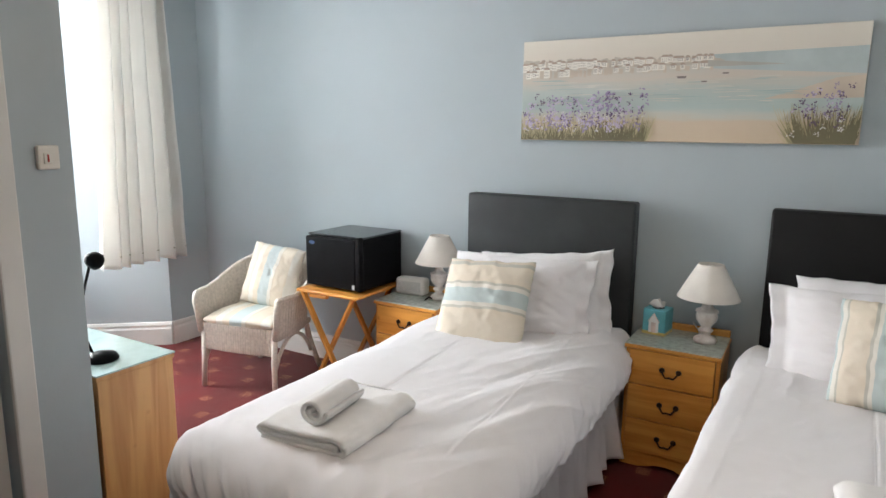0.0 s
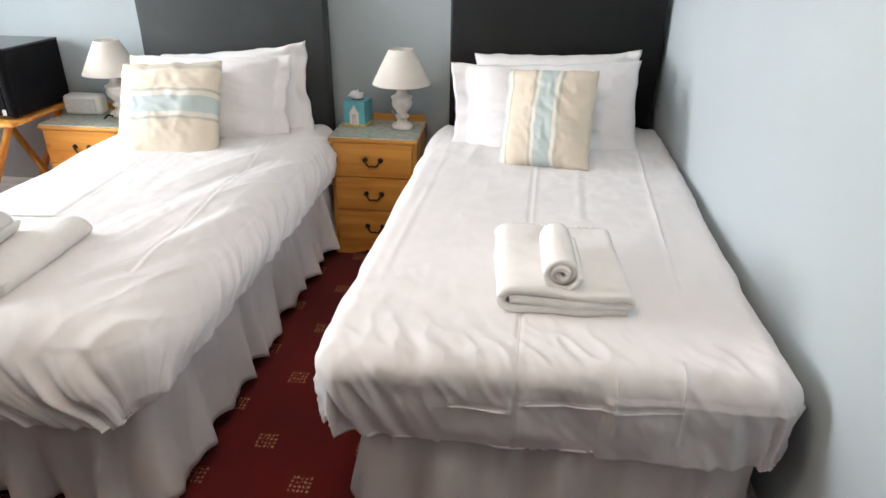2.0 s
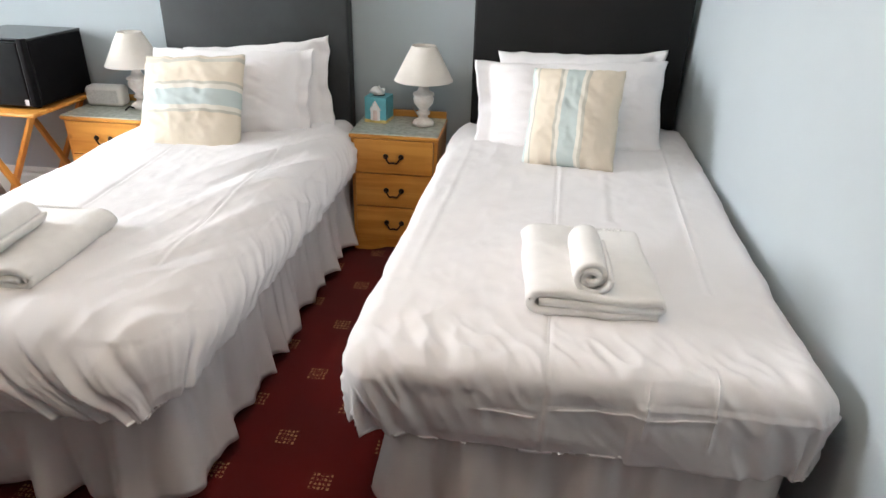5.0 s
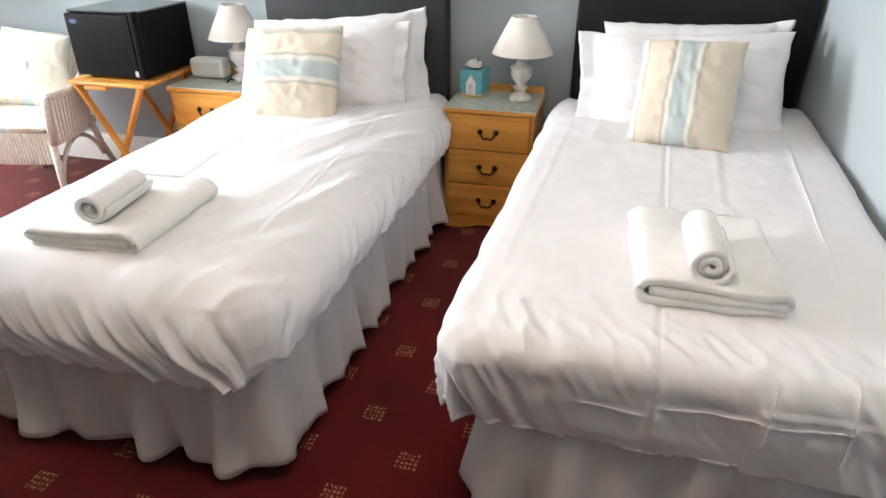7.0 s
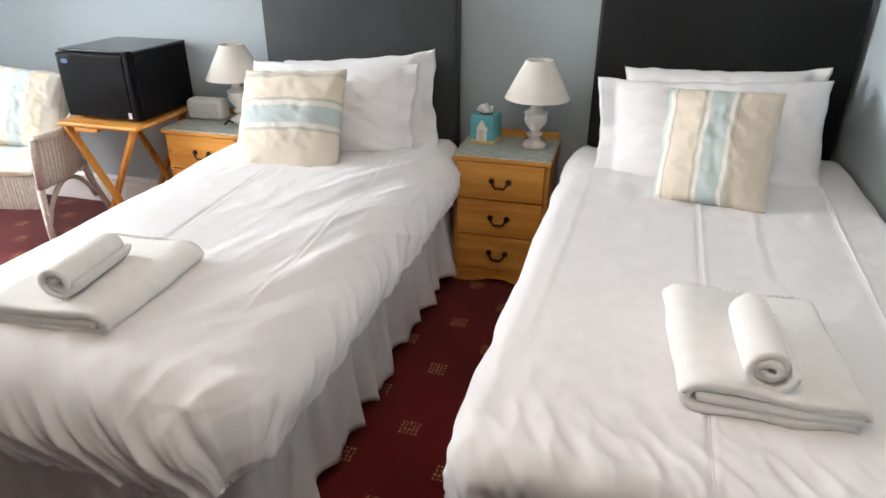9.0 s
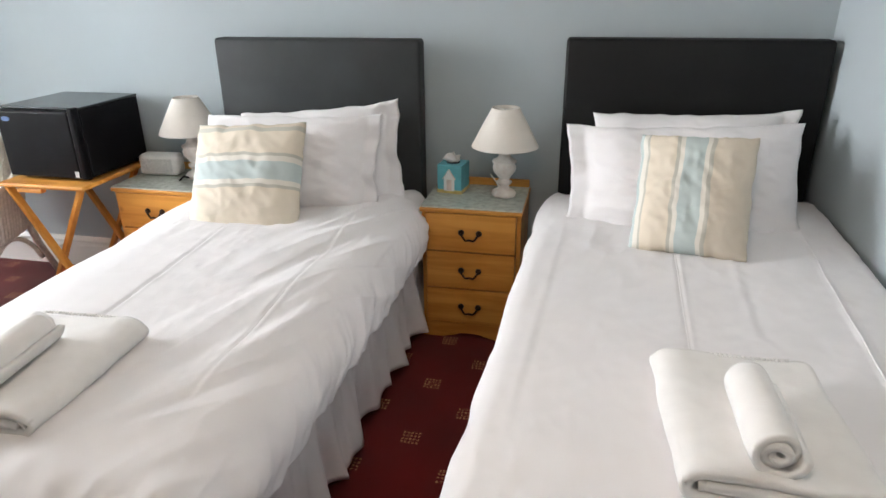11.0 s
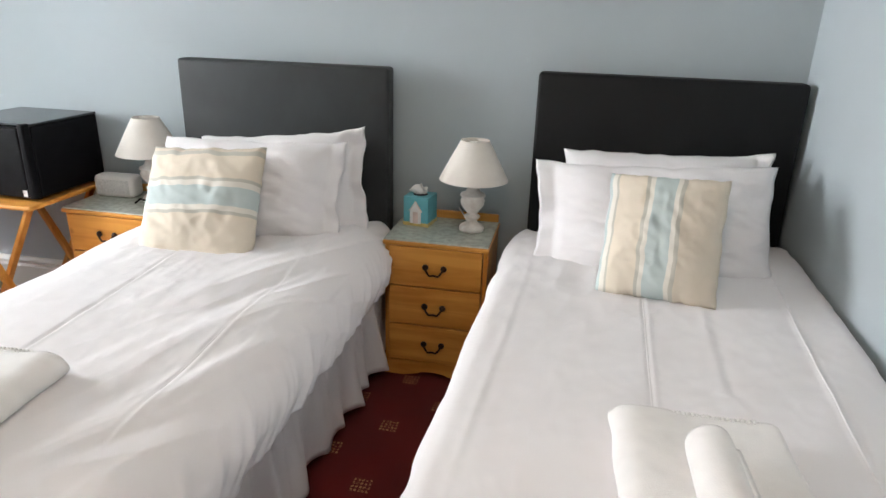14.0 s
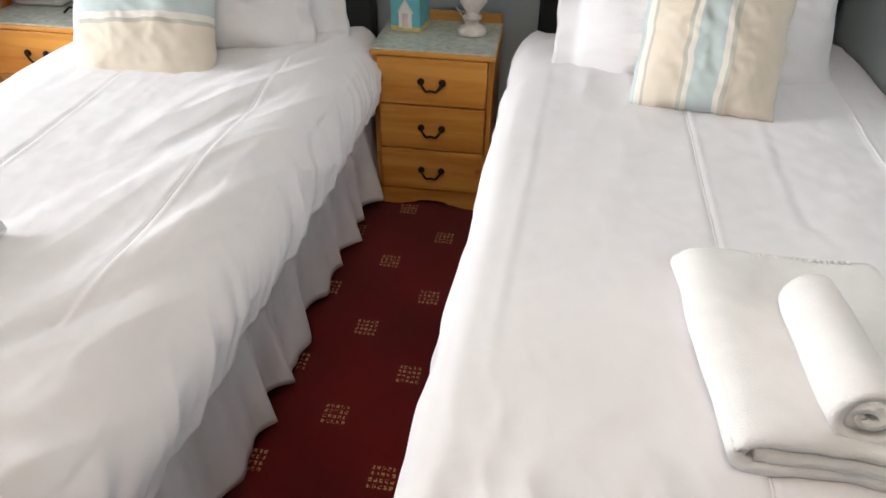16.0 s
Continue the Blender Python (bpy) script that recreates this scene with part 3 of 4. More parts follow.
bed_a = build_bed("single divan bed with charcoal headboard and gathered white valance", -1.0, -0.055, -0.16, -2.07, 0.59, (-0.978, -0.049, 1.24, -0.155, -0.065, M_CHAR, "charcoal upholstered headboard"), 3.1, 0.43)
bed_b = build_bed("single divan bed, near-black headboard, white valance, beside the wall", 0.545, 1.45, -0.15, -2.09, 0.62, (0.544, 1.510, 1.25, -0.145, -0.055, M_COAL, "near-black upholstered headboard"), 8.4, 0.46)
SEAMS_A = [(-0.67, 0.35, -0.62, 1.42, -0.0045, 0.007), (-0.21, 0.35, -0.18, 1.60, -0.0045, 0.007)]
duvet("duvet", "plump white duvet with gathered folds tucked in at the foot", -0.95, -0.115, -0.17, -2.01, 0.605, 0.11, 0.075, 0.105, 0.12, 3.0, 1.0, SEAMS_A, 0.015, 0.14, 1.1)
SEAMS_B = [(0.545, 0.45, 0.515, 1.55, 0.0018, 0.011), (0.925, 0.42, 0.885, 2.14, -0.0042, 0.006), (1.09, 0.42, 1.07, 1.15, 0.0035, 0.014), (1.33, 0.42, 1.30, 1.55, 0.0040, 0.007),
           (0.90, 2.035, 1.10, 2.025, 0.0040, 0.005), (1.11, 2.03, 1.245, 2.02, 0.0045, 0.005), (1.245, 1.90, 1.245, 2.11, 0.0045, 0.006), (0.74, 2.05, 0.88, 2.06, 0.0030, 0.005), (1.105, 1.95, 1.10, 2.10, 0.0032, 0.006)]
duvet("duvet", "flat white duvet with ironed creases, hem hanging over the foot", 0.487, 1.437, -0.17, -2.08, 0.64, 0.17, 0.17, 0.185, 0.055, 12.0, 0.22, SEAMS_B, 0.006, 0.07, 0.62, 0.06, 1.520)


# ---- pillows and cushions ----
def pillow_mesh(w, h, th, seed, n=64, ear=0.035, rumple=0.012, flange=0):
    """A filled pillow in the x-z plane, facing -y, with pulled corners; flange -1 or 1 adds the case's slack open end at that side."""
    bm = bmesh.new()
    uvl = bm.loops.layers.uv.verify()

    def pt(u, v, side):
        a, b = 2 * u - 1, 2 * v - 1
        pin = 1 - ear * (1 - b * b) * 1.0
        pinv = 1 - ear * (1 - a * a) * 1.0
        x, z = a * w / 2 * pin, b * h / 2 * pinv
        fill = a if not flange else min(1.0, max(-1.0, (a + flange * 0.09) / 0.91))
        full = max(0.0, (1 - abs(fill) ** 2.6) * (1 - abs(b) ** 2.6)) ** 0.52
        slack = max(0.0, (a * flange - 0.70) / 0.30) if flange else 0.0
        y = -side * th / 2 * full
        f = 0.3 + 0.7 * full
        k = rumple * fbm(a * 1.6, b * 1.6, seed + side * full, 3) * f + rumple * 0.7 * (1 - abs(fbm(a * 2.5 + 3 * b, b * 1.2 - a, seed + 7, 2))) * full * side * -1
        k += 0.022 * slack * math.sin(b * 5 + seed) + 0.010 * slack * math.sin(b * 13 + 2 * seed)
        k -= 0.0035 * side * full * (ridged(a * 3 + 2 * b, b * 2.5 - 1.5 * a, seed + 21) - 0.5) * (1 + rumple * 40)
        rim = min(1.0, 12 * (1 - abs(a)), 12 * (1 - abs(b)))
        y -= side * 0.004 * rim
        z += 0.012 * slack * b
        return Vector((x + 0.006 * fbm(b * 3, seed, a, 2), y + k, z + 0.007 * fbm(a * 4, seed + 4, b, 2)))

    for side in (1, -1):
        rows = [[bm.verts.new(pt(i / n, j / n, side)) for i in range(n + 1)] for j in range(n + 1)]
        for j in range(n):
            for i in range(n):
                f = bm.faces.new((rows[j][i], rows[j][i + 1], rows[j + 1][i + 1], rows[j + 1][i]))
                for lp, (p, q) in zip(f.loops, ((i, j), (i + 1, j), (i + 1, j + 1), (i, j + 1))):
                    lp[uvl].uv = (p / n, q / n)
    bmesh.ops.remove_doubles(bm, verts=bm.verts[:], dist=0.0008)
    return bm


def placed(centre, right, up):
    """A pose from a centre, the way to the right and the way up."""
    u = Vector(right).normalized()
    v = Vector(up)
    v = (v - u * v.dot(u)).normalized()
    w = v.cross(u) * -1
    return Matrix.Translation(centre) @ Matrix(((u.x, w.x, v.x, 0), (u.y, w.y, v.y, 0), (u.z, w.z, v.z, 0), (0, 0, 0, 1)))


def pillow(label, centre, right, up, w, h, th, seed, material=None, name="pillow", rumple=0.012, ear=0.035, flange=0):
    return solid(name, pillow_mesh(w, h, th, seed, rumple=rumple, ear=ear, flange=flange), material or M_LINEN, label, name, smooth=True, m=placed(centre, right, up))


# the twin beds' pillows, propped against the headboards
pillow("white cotton pillow leaning on the charcoal headboard", (-0.46, -0.285, 0.765), (1, 0.03, 0.10), (0, 0.26, 1), 0.72, 0.42, 0.19, 1.0, rumple=0.026, ear=0.045, flange=1)
pillow("white cotton pillow propped in front of another pillow", (-0.54, -0.415, 0.765), (1, 0.06, 0.01), (0, 0.42, 1), 0.76, 0.41, 0.19, 2.0, rumple=0.026, ear=0.045, flange=1)
pillow("cream cushion with horizontal duck-egg blue stripes", (-0.635, -0.620, 0.752), (1, 0.04, 0.05), (-0.15, 0.62, 1), 0.455, 0.46, 0.15, 3.0, M_STRIPE_H, "cushion", 0.009, 0.03)
pillow("white cotton pillow leaning on the near-black headboard", (1.04, -0.285, 0.785), (1, -0.02, 0.03), (0, 0.26, 1), 0.74, 0.43, 0.19, 4.0, rumple=0.026, ear=0.045, flange=1)
pillow("white cotton pillow with loose pulled corners", (0.985, -0.46, 0.78), (1, -0.02, 0.05), (0, 0.46, 1), 0.82, 0.43, 0.18, 5.0, rumple=0.026, ear=0.06, flange=-1)
pillow("cream cushion with upright duck-egg blue stripes", (0.993, -0.71, 0.815), (0.36, -0.08, 0.02), (0, 0.20, 0.33), 0.360, 0.40, 0.15, 6.0, M_STRIPE_V, "cushion", 0.010, 0.03)


# ---- towels ----
def folded_towel(label, m, w, d, th, seed):
    """A bath towel folded in layers: one rounded fold at the side, the layers' ends at the other. Across local x."""
    t = thing("folded_towel", label, "towel", m, "towels on the beds")
    h = w / 2
    path = []
    lay = th / 3
    for k in range(9):
        path.append((h - 0.012 - (w - 0.045) * k / 8, lay * 0.5))
    for k in range(1, 12):
        a = math.pi * k / 12
        path.append((-h + 0.033 - 0.026 * math.sin(a), th / 2 - lay * math.cos(a)))
    for k in range(9):
        path.append((-h + 0.033 + (w - 0.052) * k / 8, lay * 2.5))
    for k in range(1, 8):
        a = math.pi * k / 8
        path.append((h - 0.019 + 0.012 * math.sin(a), lay * 2 + lay * 0.5 * math.cos(a)))
    for k in range(8):
        path.append((h - 0.019 - (w - 0.048) * k / 7, lay * 1.5))
    n = len(path) - 1

    def fn(u, v):
        k = min(int(u * n), n - 1)
        f = u * n - k
        x, z = [a + (b - a) * f for a, b in zip(path[k], path[k + 1])]
        y = (v - 0.5) * d
        up = 0.007 * fbm(x * 7, y * 6, seed, 3) * (1 if z > th * 0.7 else 0.25)
        up += 0.012 * max(0.0, 1 - abs(x + h - 0.05) / 0.10) * z / th
        edge = 0.5 - abs(v - 0.5)
        return (x + 0.008 * fbm(y * 6, z * 20, seed, 2), y + 0.007 * fbm(x * 12, z * 30, seed + 3, 2), z + up - (0.006 * max(0, 1 - edge / 0.03) if z > th * 0.6 else 0))

    p = part("towel_body", grid_mesh(110, 40, fn), M_TOWEL, t, "", True)
    p.modifiers.new("terry", 'SOLIDIFY').thickness = th * 0.325
    p.modifiers["terry"].offset = 0.0
    loops = bmesh.new()
    for k in range(24):
        x = -h + 0.05 + (w - 0.10) * k / 23
        lathe([(0.0005, -0.004), (0.0045, -0.002), (0.0048, 0.0005), (0.003, 0.003), (0.0005, 0.004)], 8, loops)
        fresh = [v for v in loops.verts if not v.tag]
        bmesh.ops.translate(loops, verts=fresh, vec=(x, d / 2 - 0.004, th - 0.001 + 0.003 * fbm(x * 9, seed, 1)))
        for v in fresh:
            v.tag = True
    part("edging", loops, M_TOWEL, t, "white scalloped edging", True)
    return t


def rolled_towel(label, m, length, radius, seed):
    """A hand towel rolled up; the spiral shows at both ends. Lies along local y."""
    t = thing("rolled_towel", label, "towel", m, "towels on the beds")
    turns = 3.0

    def fn(u, v):
        a = u * turns * 2 * math.pi
        r = radius * (0.16 + 0.84 * u) * (1 + 0.03 * fbm(a * 0.7, v * 3, seed, 2))
        y = (v - 0.5) * length + 0.008 * math.sin(a * 0.5 + seed) + 0.006 * (1 - u)
        r *= 1 - 0.06 * (2 * abs(v - 0.5)) ** 6
        return (r * math.cos(a) * 1.04, y, radius + r * math.sin(a) * 0.95)

    p = part("towel_roll", grid_mesh(170, 24, fn), M_TOWEL, t, "", True)
    sol = p.modifiers.new("terry", 'SOLIDIFY')
    sol.thickness = radius * 0.27
    return t


folded_towel("white bath towel folded flat near the foot of the bed", pose(-0.575, -1.79, 0.618, 0, 0, 183), 0.335, -0.40, 0.060, 2)
rolled_towel("white hand towel rolled up on a folded towel", pose(-0.575, -1.825, 0.668, 0, 0, 6), 0.22, 0.050, 4)
folded_towel("white bath towel folded flat near the foot of the bed", pose(0.995, -1.71, 0.645, 0, 0, 2), 0.325, 0.40, 0.060, 6)
rolled_towel("white hand towel rolled up on a folded towel", pose(0.988, -1.77, 0.688, 0, 0, 1), 0.23, 0.051, 8)


# ---- bedside cabinets ----
def handle_bm():
    """A swan-neck drop handle between two round roses; faces -y."""
    bm = bmesh.new()
    for s in (-1, 1):
        lathe([(0.001, 0.012), (0.008, 0.011), (0.012, 0.006), (0.013, 0.0)], 14, bm)
        bmesh.ops.rotate(bm, verts=[v for v in bm.verts if not v.tag], cent=(0, 0, 0), matrix=Matrix.Rotation(radians(90), 3, 'X'))
        fresh = [v for v in bm.verts if not v.tag]
        bmesh.ops.translate(bm, verts=fresh, vec=(s * 0.037, 0, 0))
        for v in fresh:
            v.tag = True
    pts = []
    for k in range(13):
        a = k / 12
        x = -0.037 + 0.074 * a
        pts.append((x * (0.92 if 0.2 < a < 0.8 else 1), -0.012 - 0.006 * math.sin(math.pi * a), -0.030 * min(1, math.sin(math.pi * a) * 1.35) + 0.005 * math.cos(math.pi * 2 * (a - 0.5)) * (1 if 0.3 < a < 0.7 else 0)))
    tube(pts, 0.0042, 8, bm)
    return bm


def bedside_cabinet(label, x, w, d, h):
    c = thing("bedside_cabinet", label, "bedside cabinet", Matrix.Translation((x, -0.028, 0)), "bedside cabinets")
    part("side_panel", boxed(0, 0.018, -d + 0.016, 0, 0, h - 0.022, bevel=0.002), M_PINE, c)
    part("side_panel", boxed(w - 0.018, w, -d + 0.016, 0, 0, h - 0.022, bevel=0.002), M_PINE, c)
    part("back_panel", boxed(0.018, w - 0.018, -0.012, -0.002, 0.05, h - 0.022), M_PINE, c)
    part("top", boxed(-0.006, w + 0.006, -d - 0.004, 0, h - 0.022, h - 0.004, bevel=0.005), M_PINEX, c)
    part("glass_top", boxed(-0.002, w + 0.002, -d, -0.02, h - 0.0035, h + 0.002, bevel=0.001), M_TOPGLASS, c, "mottled grey-green glass top")
    part("back_rail", boxed(0.0, w, -0.018, 0.0, h - 0.003, h + 0.034, bevel=0.006), M_PINEX, c)
    z = 0.070
    dh = (h - 0.022 - z) / 3
    for k in range(3):
        dr = part("drawer", boxed(0.020, w - 0.020, -d - 0.002, -d + 0.30, z + k * dh + 0.002, z + (k + 1) * dh - 0.003, bevel=0.004), M_PINEX, c)
        hd = part("handle", handle_bm(), M_BRONZE, dr, "dark bronze swan-neck handle", True)
        hd.location = (w / 2, -d - 0.003, z + (k + 0.52) * dh)
    # shaped plinth: an ogee cut-out along the lower edge
    bm = bmesh.new()
    n = 40
    lo, hi = [], []
    for i in range(n + 1):
        a = i / n
        q = abs(2 * a - 1)
        cut = 0.0 if q > 0.62 else 0.020 * (0.5 + 0.5 * math.cos(math.pi * q / 0.62)) ** 0.6 + (0.005 if q < 0.3 else 0)
        lo.append((0.003 + (w - 0.006) * a, 0.001 + cut))
        hi.append((0.003 + (w - 0.006) * a, z))
    for yy in (-d - 0.001, -d + 0.016):
        vl = [bm.verts.new((x2, yy, z2)) for x2, z2 in lo]
        vh = [bm.verts.new((x2, yy, z2)) for x2, z2 in hi]
        for i in range(n):
            bm.faces.new((vl[i], vl[i + 1], vh[i + 1], vh[i]))
        if yy < -d:
            keep = vl
    other = vl
    for i in range(n):
        bm.faces.new((keep[i], keep[i + 1], other[i + 1], other[i]))
    part("plinth", bm, M_PINEX, c)
    return c


CH = 0.605
bedside_cabinet("varnished pine three-drawer bedside cabinet with glass top, between the beds", 0.0, 0.415, 0.355, CH)
bedside_cabinet("varnished pine bedside cabinet with glass top, beside the tray table", -1.46, 0.415, 0.355, CH)


def table_lamp(label, x, y, z):
    la = thing("table_lamp", label, "lamp", Matrix.Translation((x, y, z)), "bedside lamps")
    part("base", lathe([(0.001, 0), (0.050, 0), (0.052, 0.012), (0.046, 0.022), (0.026, 0.032), (0.020, 0.045), (0.032, 0.055), (0.034, 0.062), (0.022, 0.07), (0.024, 0.08), (0.046, 0.108), (0.050, 0.128), (0.044, 0.140), (0.052, 0.148), (0.050, 0.156), (0.030, 0.165), (0.022, 0.185), (0.024, 0.20), (0.001, 0.202)], 36), M_MARBLE, la, "white turned onyx urn base", True)
    part("lamp_holder", lathe([(0.014, 0.20), (0.016, 0.21), (0.016, 0.25), (0.001, 0.252)], 20), M_WHITEPL, la, "", True)
    bm = bmesh.new()
    n = 48
    prof = [(0.150, 0.215), (0.1495, 0.218), (0.101, 0.305), (0.062, 0.372), (0.061, 0.375), (0.059, 0.373), (0.099, 0.304), (0.1475, 0.217), (0.150, 0.215)]
    prof = [(r * 0.93, zz) for r, zz in prof]
    rings = [[bm.verts.new((r * math.cos(2 * math.pi * k / n), r * math.sin(2 * math.pi * k / n), zz)) for k in range(n)] for r, zz in prof[:-1]]
    for i in range(len(rings)):
        a, b = rings[i], rings[(i + 1) % len(rings)]
        for k in range(n):
            bm.faces.new((a[k], a[(k + 1) % n], b[(k + 1) % n], b[k]))
    part("shade", bm, M_SHADE, la, "cream fabric coolie shade", True)
    bm = bmesh.new()
    for k in range(3):
        a = 2 * math.pi * k / 3 + 0.5
        tube([(0.012 * math.cos(a), 0.012 * math.sin(a), 0.366), (0.056 * math.cos(a), 0.056 * math.sin(a), 0.370)], 0.0022, 6, bm)
    tube([(0, 0, 0.25), (0, 0, 0.368)], 0.012, 10, bm)
    part("shade_carrier", bm, M_WHITEPL, la)
    return la


table_lamp("white turned lamp with cream shade, unlit, on the bedside cabinet", 0.318, -0.185, CH + 0.003)
table_lamp("white turned lamp with cream coolie shade, unlit, beside a white radio", -1.15, -0.17, CH + 0.003)
cab_cable = tube([(0.30, -0.14, CH + 0.006), (0.27, -0.08, CH + 0.03), (0.24, -0.04, CH + 0.05), (0.25, -0.012, CH + 0.02), (0.25, -0.008, 0.4)], 0.003, 8)
solid("lamp_cable", cab_cable, M_WHITEPL, "thin white lamp flex running behind the cabinet", "cable", smooth=True)

# tissue box
tb = thing("tissue_box", "turquoise cube tissue box with a beach hut, tissue pulled up", "tissue box", pose(0.09, -0.145, CH + 0.002, 0, 0, -8))
S = 0.055
part("carton", boxed(-S, S, -S, S, 0, 0.125, bevel=0.002), M_TURQ, tb)
part("sand_strip", boxed(-S - 0.0008, S + 0.0008, -S - 0.0008, S + 0.0008, 0.0005, 0.016), M_SANDC, tb, "painted sand strip")
bm = bmesh.new()
hut = [(-0.024, 0.012), (0.024, 0.012), (0.024, 0.068), (0.0, 0.104), (-0.024, 0.068)]
for yy in (-S - 0.0022, -S - 0.0009):
    bm.faces.new([bm.verts.new((x, yy, z)) for x, z in hut])
hv = bm.verts[:]
bm.verts.ensure_lookup_table()
for k in range(5):
    bm.faces.new((bm.verts[k], bm.verts[(k + 1) % 5], bm.verts[5 + (k + 1) % 5], bm.verts[5 + k]))
part("beach_hut_print", bm, M_TISSUE, tb, "white beach hut print")
part("hut_door_print", boxed(-0.011, 0.011, -S - 0.0032, -S - 0.0023, 0.014, 0.062), M_PINK, tb, "pink hut door")
bm = bmesh.new()
for sgn in (-1, 1):
    bar(bm, (sgn * 0.029, -S - 0.003, 0.064), (0, -S - 0.003, 0.108), 0.007, 0.002)
part("hut_gable_print", bm, M_PINK, tb)
part("slot", lathe([(0.03, 0.1253), (0.03, 0.1262)], 24), M_DARK, tb)


def tissue_fn(u, v):
    a = (u - 0.5) * 2
    return (a * (0.022 + 0.018 * v) + 0.006 * math.sin(v * 5), 0.014 * math.sin(a * 4.2 + v * 2) * (0.4 + v), 0.122 + 0.045 * v * (1 - 0.35 * a * a) + 0.004 * math.sin(a * 9) + 0.006 * a)


p = part("tissue", grid_mesh(20, 12, tissue_fn), M_TISSUE, tb, "crumpled white tissue", True)
p.modifiers.new("ply", 'SOLIDIFY').thickness = 0.0015

# white radio on the far cabinet
rd = thing("radio", "small white rounded clock radio on the glass top", "radio", pose(-1.345, -0.15, CH + 0.003, 0, 0, 3))
part("case", boxed(-0.098, 0.098, -0.045, 0.045, 0, 0.102, bevel=0.022, seg=4), M_WHITEPL, rd, "", True)
part("grille", boxed(-0.078, 0.078, -0.0475, -0.0445, 0.02, 0.084, bevel=0.001), mat("pale_grey_mesh", (0.66, 0.65, 0.63), 0.8, 0.1, 200, 0.8, 500), rd, "pale woven grille")
bm = bmesh.new()
tube([(-1.19, -0.26, CH + 0.008), (-1.18, -0.235, CH + 0.022), (-1.165, -0.215, CH + 0.01), (-1.175, -0.20, CH + 0.008)], 0.0045, 8, bm)
solid("lamp_flex_switch", bm, M_BLACK, "short dark flex switch lying beside the lamp", "cable", smooth=True)

# ---- tray table and fridge ----
TZ = 0.645
tray = thing("tray_table", "folding pine tray table with crossed legs carrying a fridge", "table")
part("tabletop", boxed(-1.925, -1.475, -0.535, -0.06, TZ - 0.02, TZ, bevel=0.008), M_PINEX, tray)
part("apron_rail", boxed(-1.83, -1.70, -0.53, -0.50, TZ - 0.042, TZ - 0.021, bevel=0.004), M_PINEX, tray)
for y, s in ((-0.50, 1), (-0.12, 1)):
    for a, b in (((-1.90, y, TZ - 0.022), (-1.55, y, 0.001)), ((-1.54, y + 0.03, TZ - 0.022), (-1.87, y + 0.03, 0.001))):
        part("leg", bar(bmesh.new(), a, b, 0.036, 0.02), M_PINE, tray)
part("stretcher", bar(bmesh.new(), (-1.59, -0.5, 0.06), (-1.59, -0.1, 0.06), 0.03, 0.018), M_PINE, tray)
part("stretcher", bar(bmesh.new(), (-1.83, -0.47, 0.06), (-1.83, -0.07, 0.06), 0.03, 0.018), M_PINE, tray)

fr = thing("mini_fridge", "black table-top mini fridge standing on the tray table", "fridge", pose(-1.70, -0.255, TZ + 0.001, 0, 0, 0))
FW, FD, FH = 0.20, 0.215, 0.325
part("body", boxed(-FW, FW, -FD + 0.04, FD, 0.012, FH - 0.012, bevel=0.006), M_BLACK, fr)
part("top_panel", boxed(-FW - 0.003, FW + 0.003, -FD + 0.03, FD, FH - 0.0115, FH, bevel=0.004), M_BLACKTOP, fr, "glossy black top")
part("door", boxed(-FW, FW - 0.03, -FD, -FD + 0.038, 0.016, FH - 0.014, bevel=0.009, seg=3), M_BLACK, fr)
part("door_edge", boxed(FW - 0.028, FW + 0.002, -FD - 0.004, -FD + 0.038, 0.014, FH + 0.004, bevel=0.008, seg=3), M_BLACK, fr, "raised black hinge edge")
badge = part("badge", lathe([(0.001, 0.002), (0.020, 0.002), (0.022, 0)], 20), M_BADGE, fr, "small blue oval badge")
badge.matrix_local = pose(-FW + 0.05, -FD - 0.0005, FH - 0.05, 90, 0, 0) @ Matrix.Diagonal((1, 0.5, 1, 1))
part("sticker", boxed(FW - 0.055, FW - 0.036, -FD - 0.0015, -FD + 0.001, 0.022, 0.05), M_STICK, fr, "pale paper sticker")
for x in (-FW + 0.04, FW - 0.04):
    for y in (-FD + 0.06, FD - 0.04):
        part("foot", lathe([(0.014, 0.0), (0.014, 0.0125)], 12), M_BLACK, fr).location = (x, y, 0)


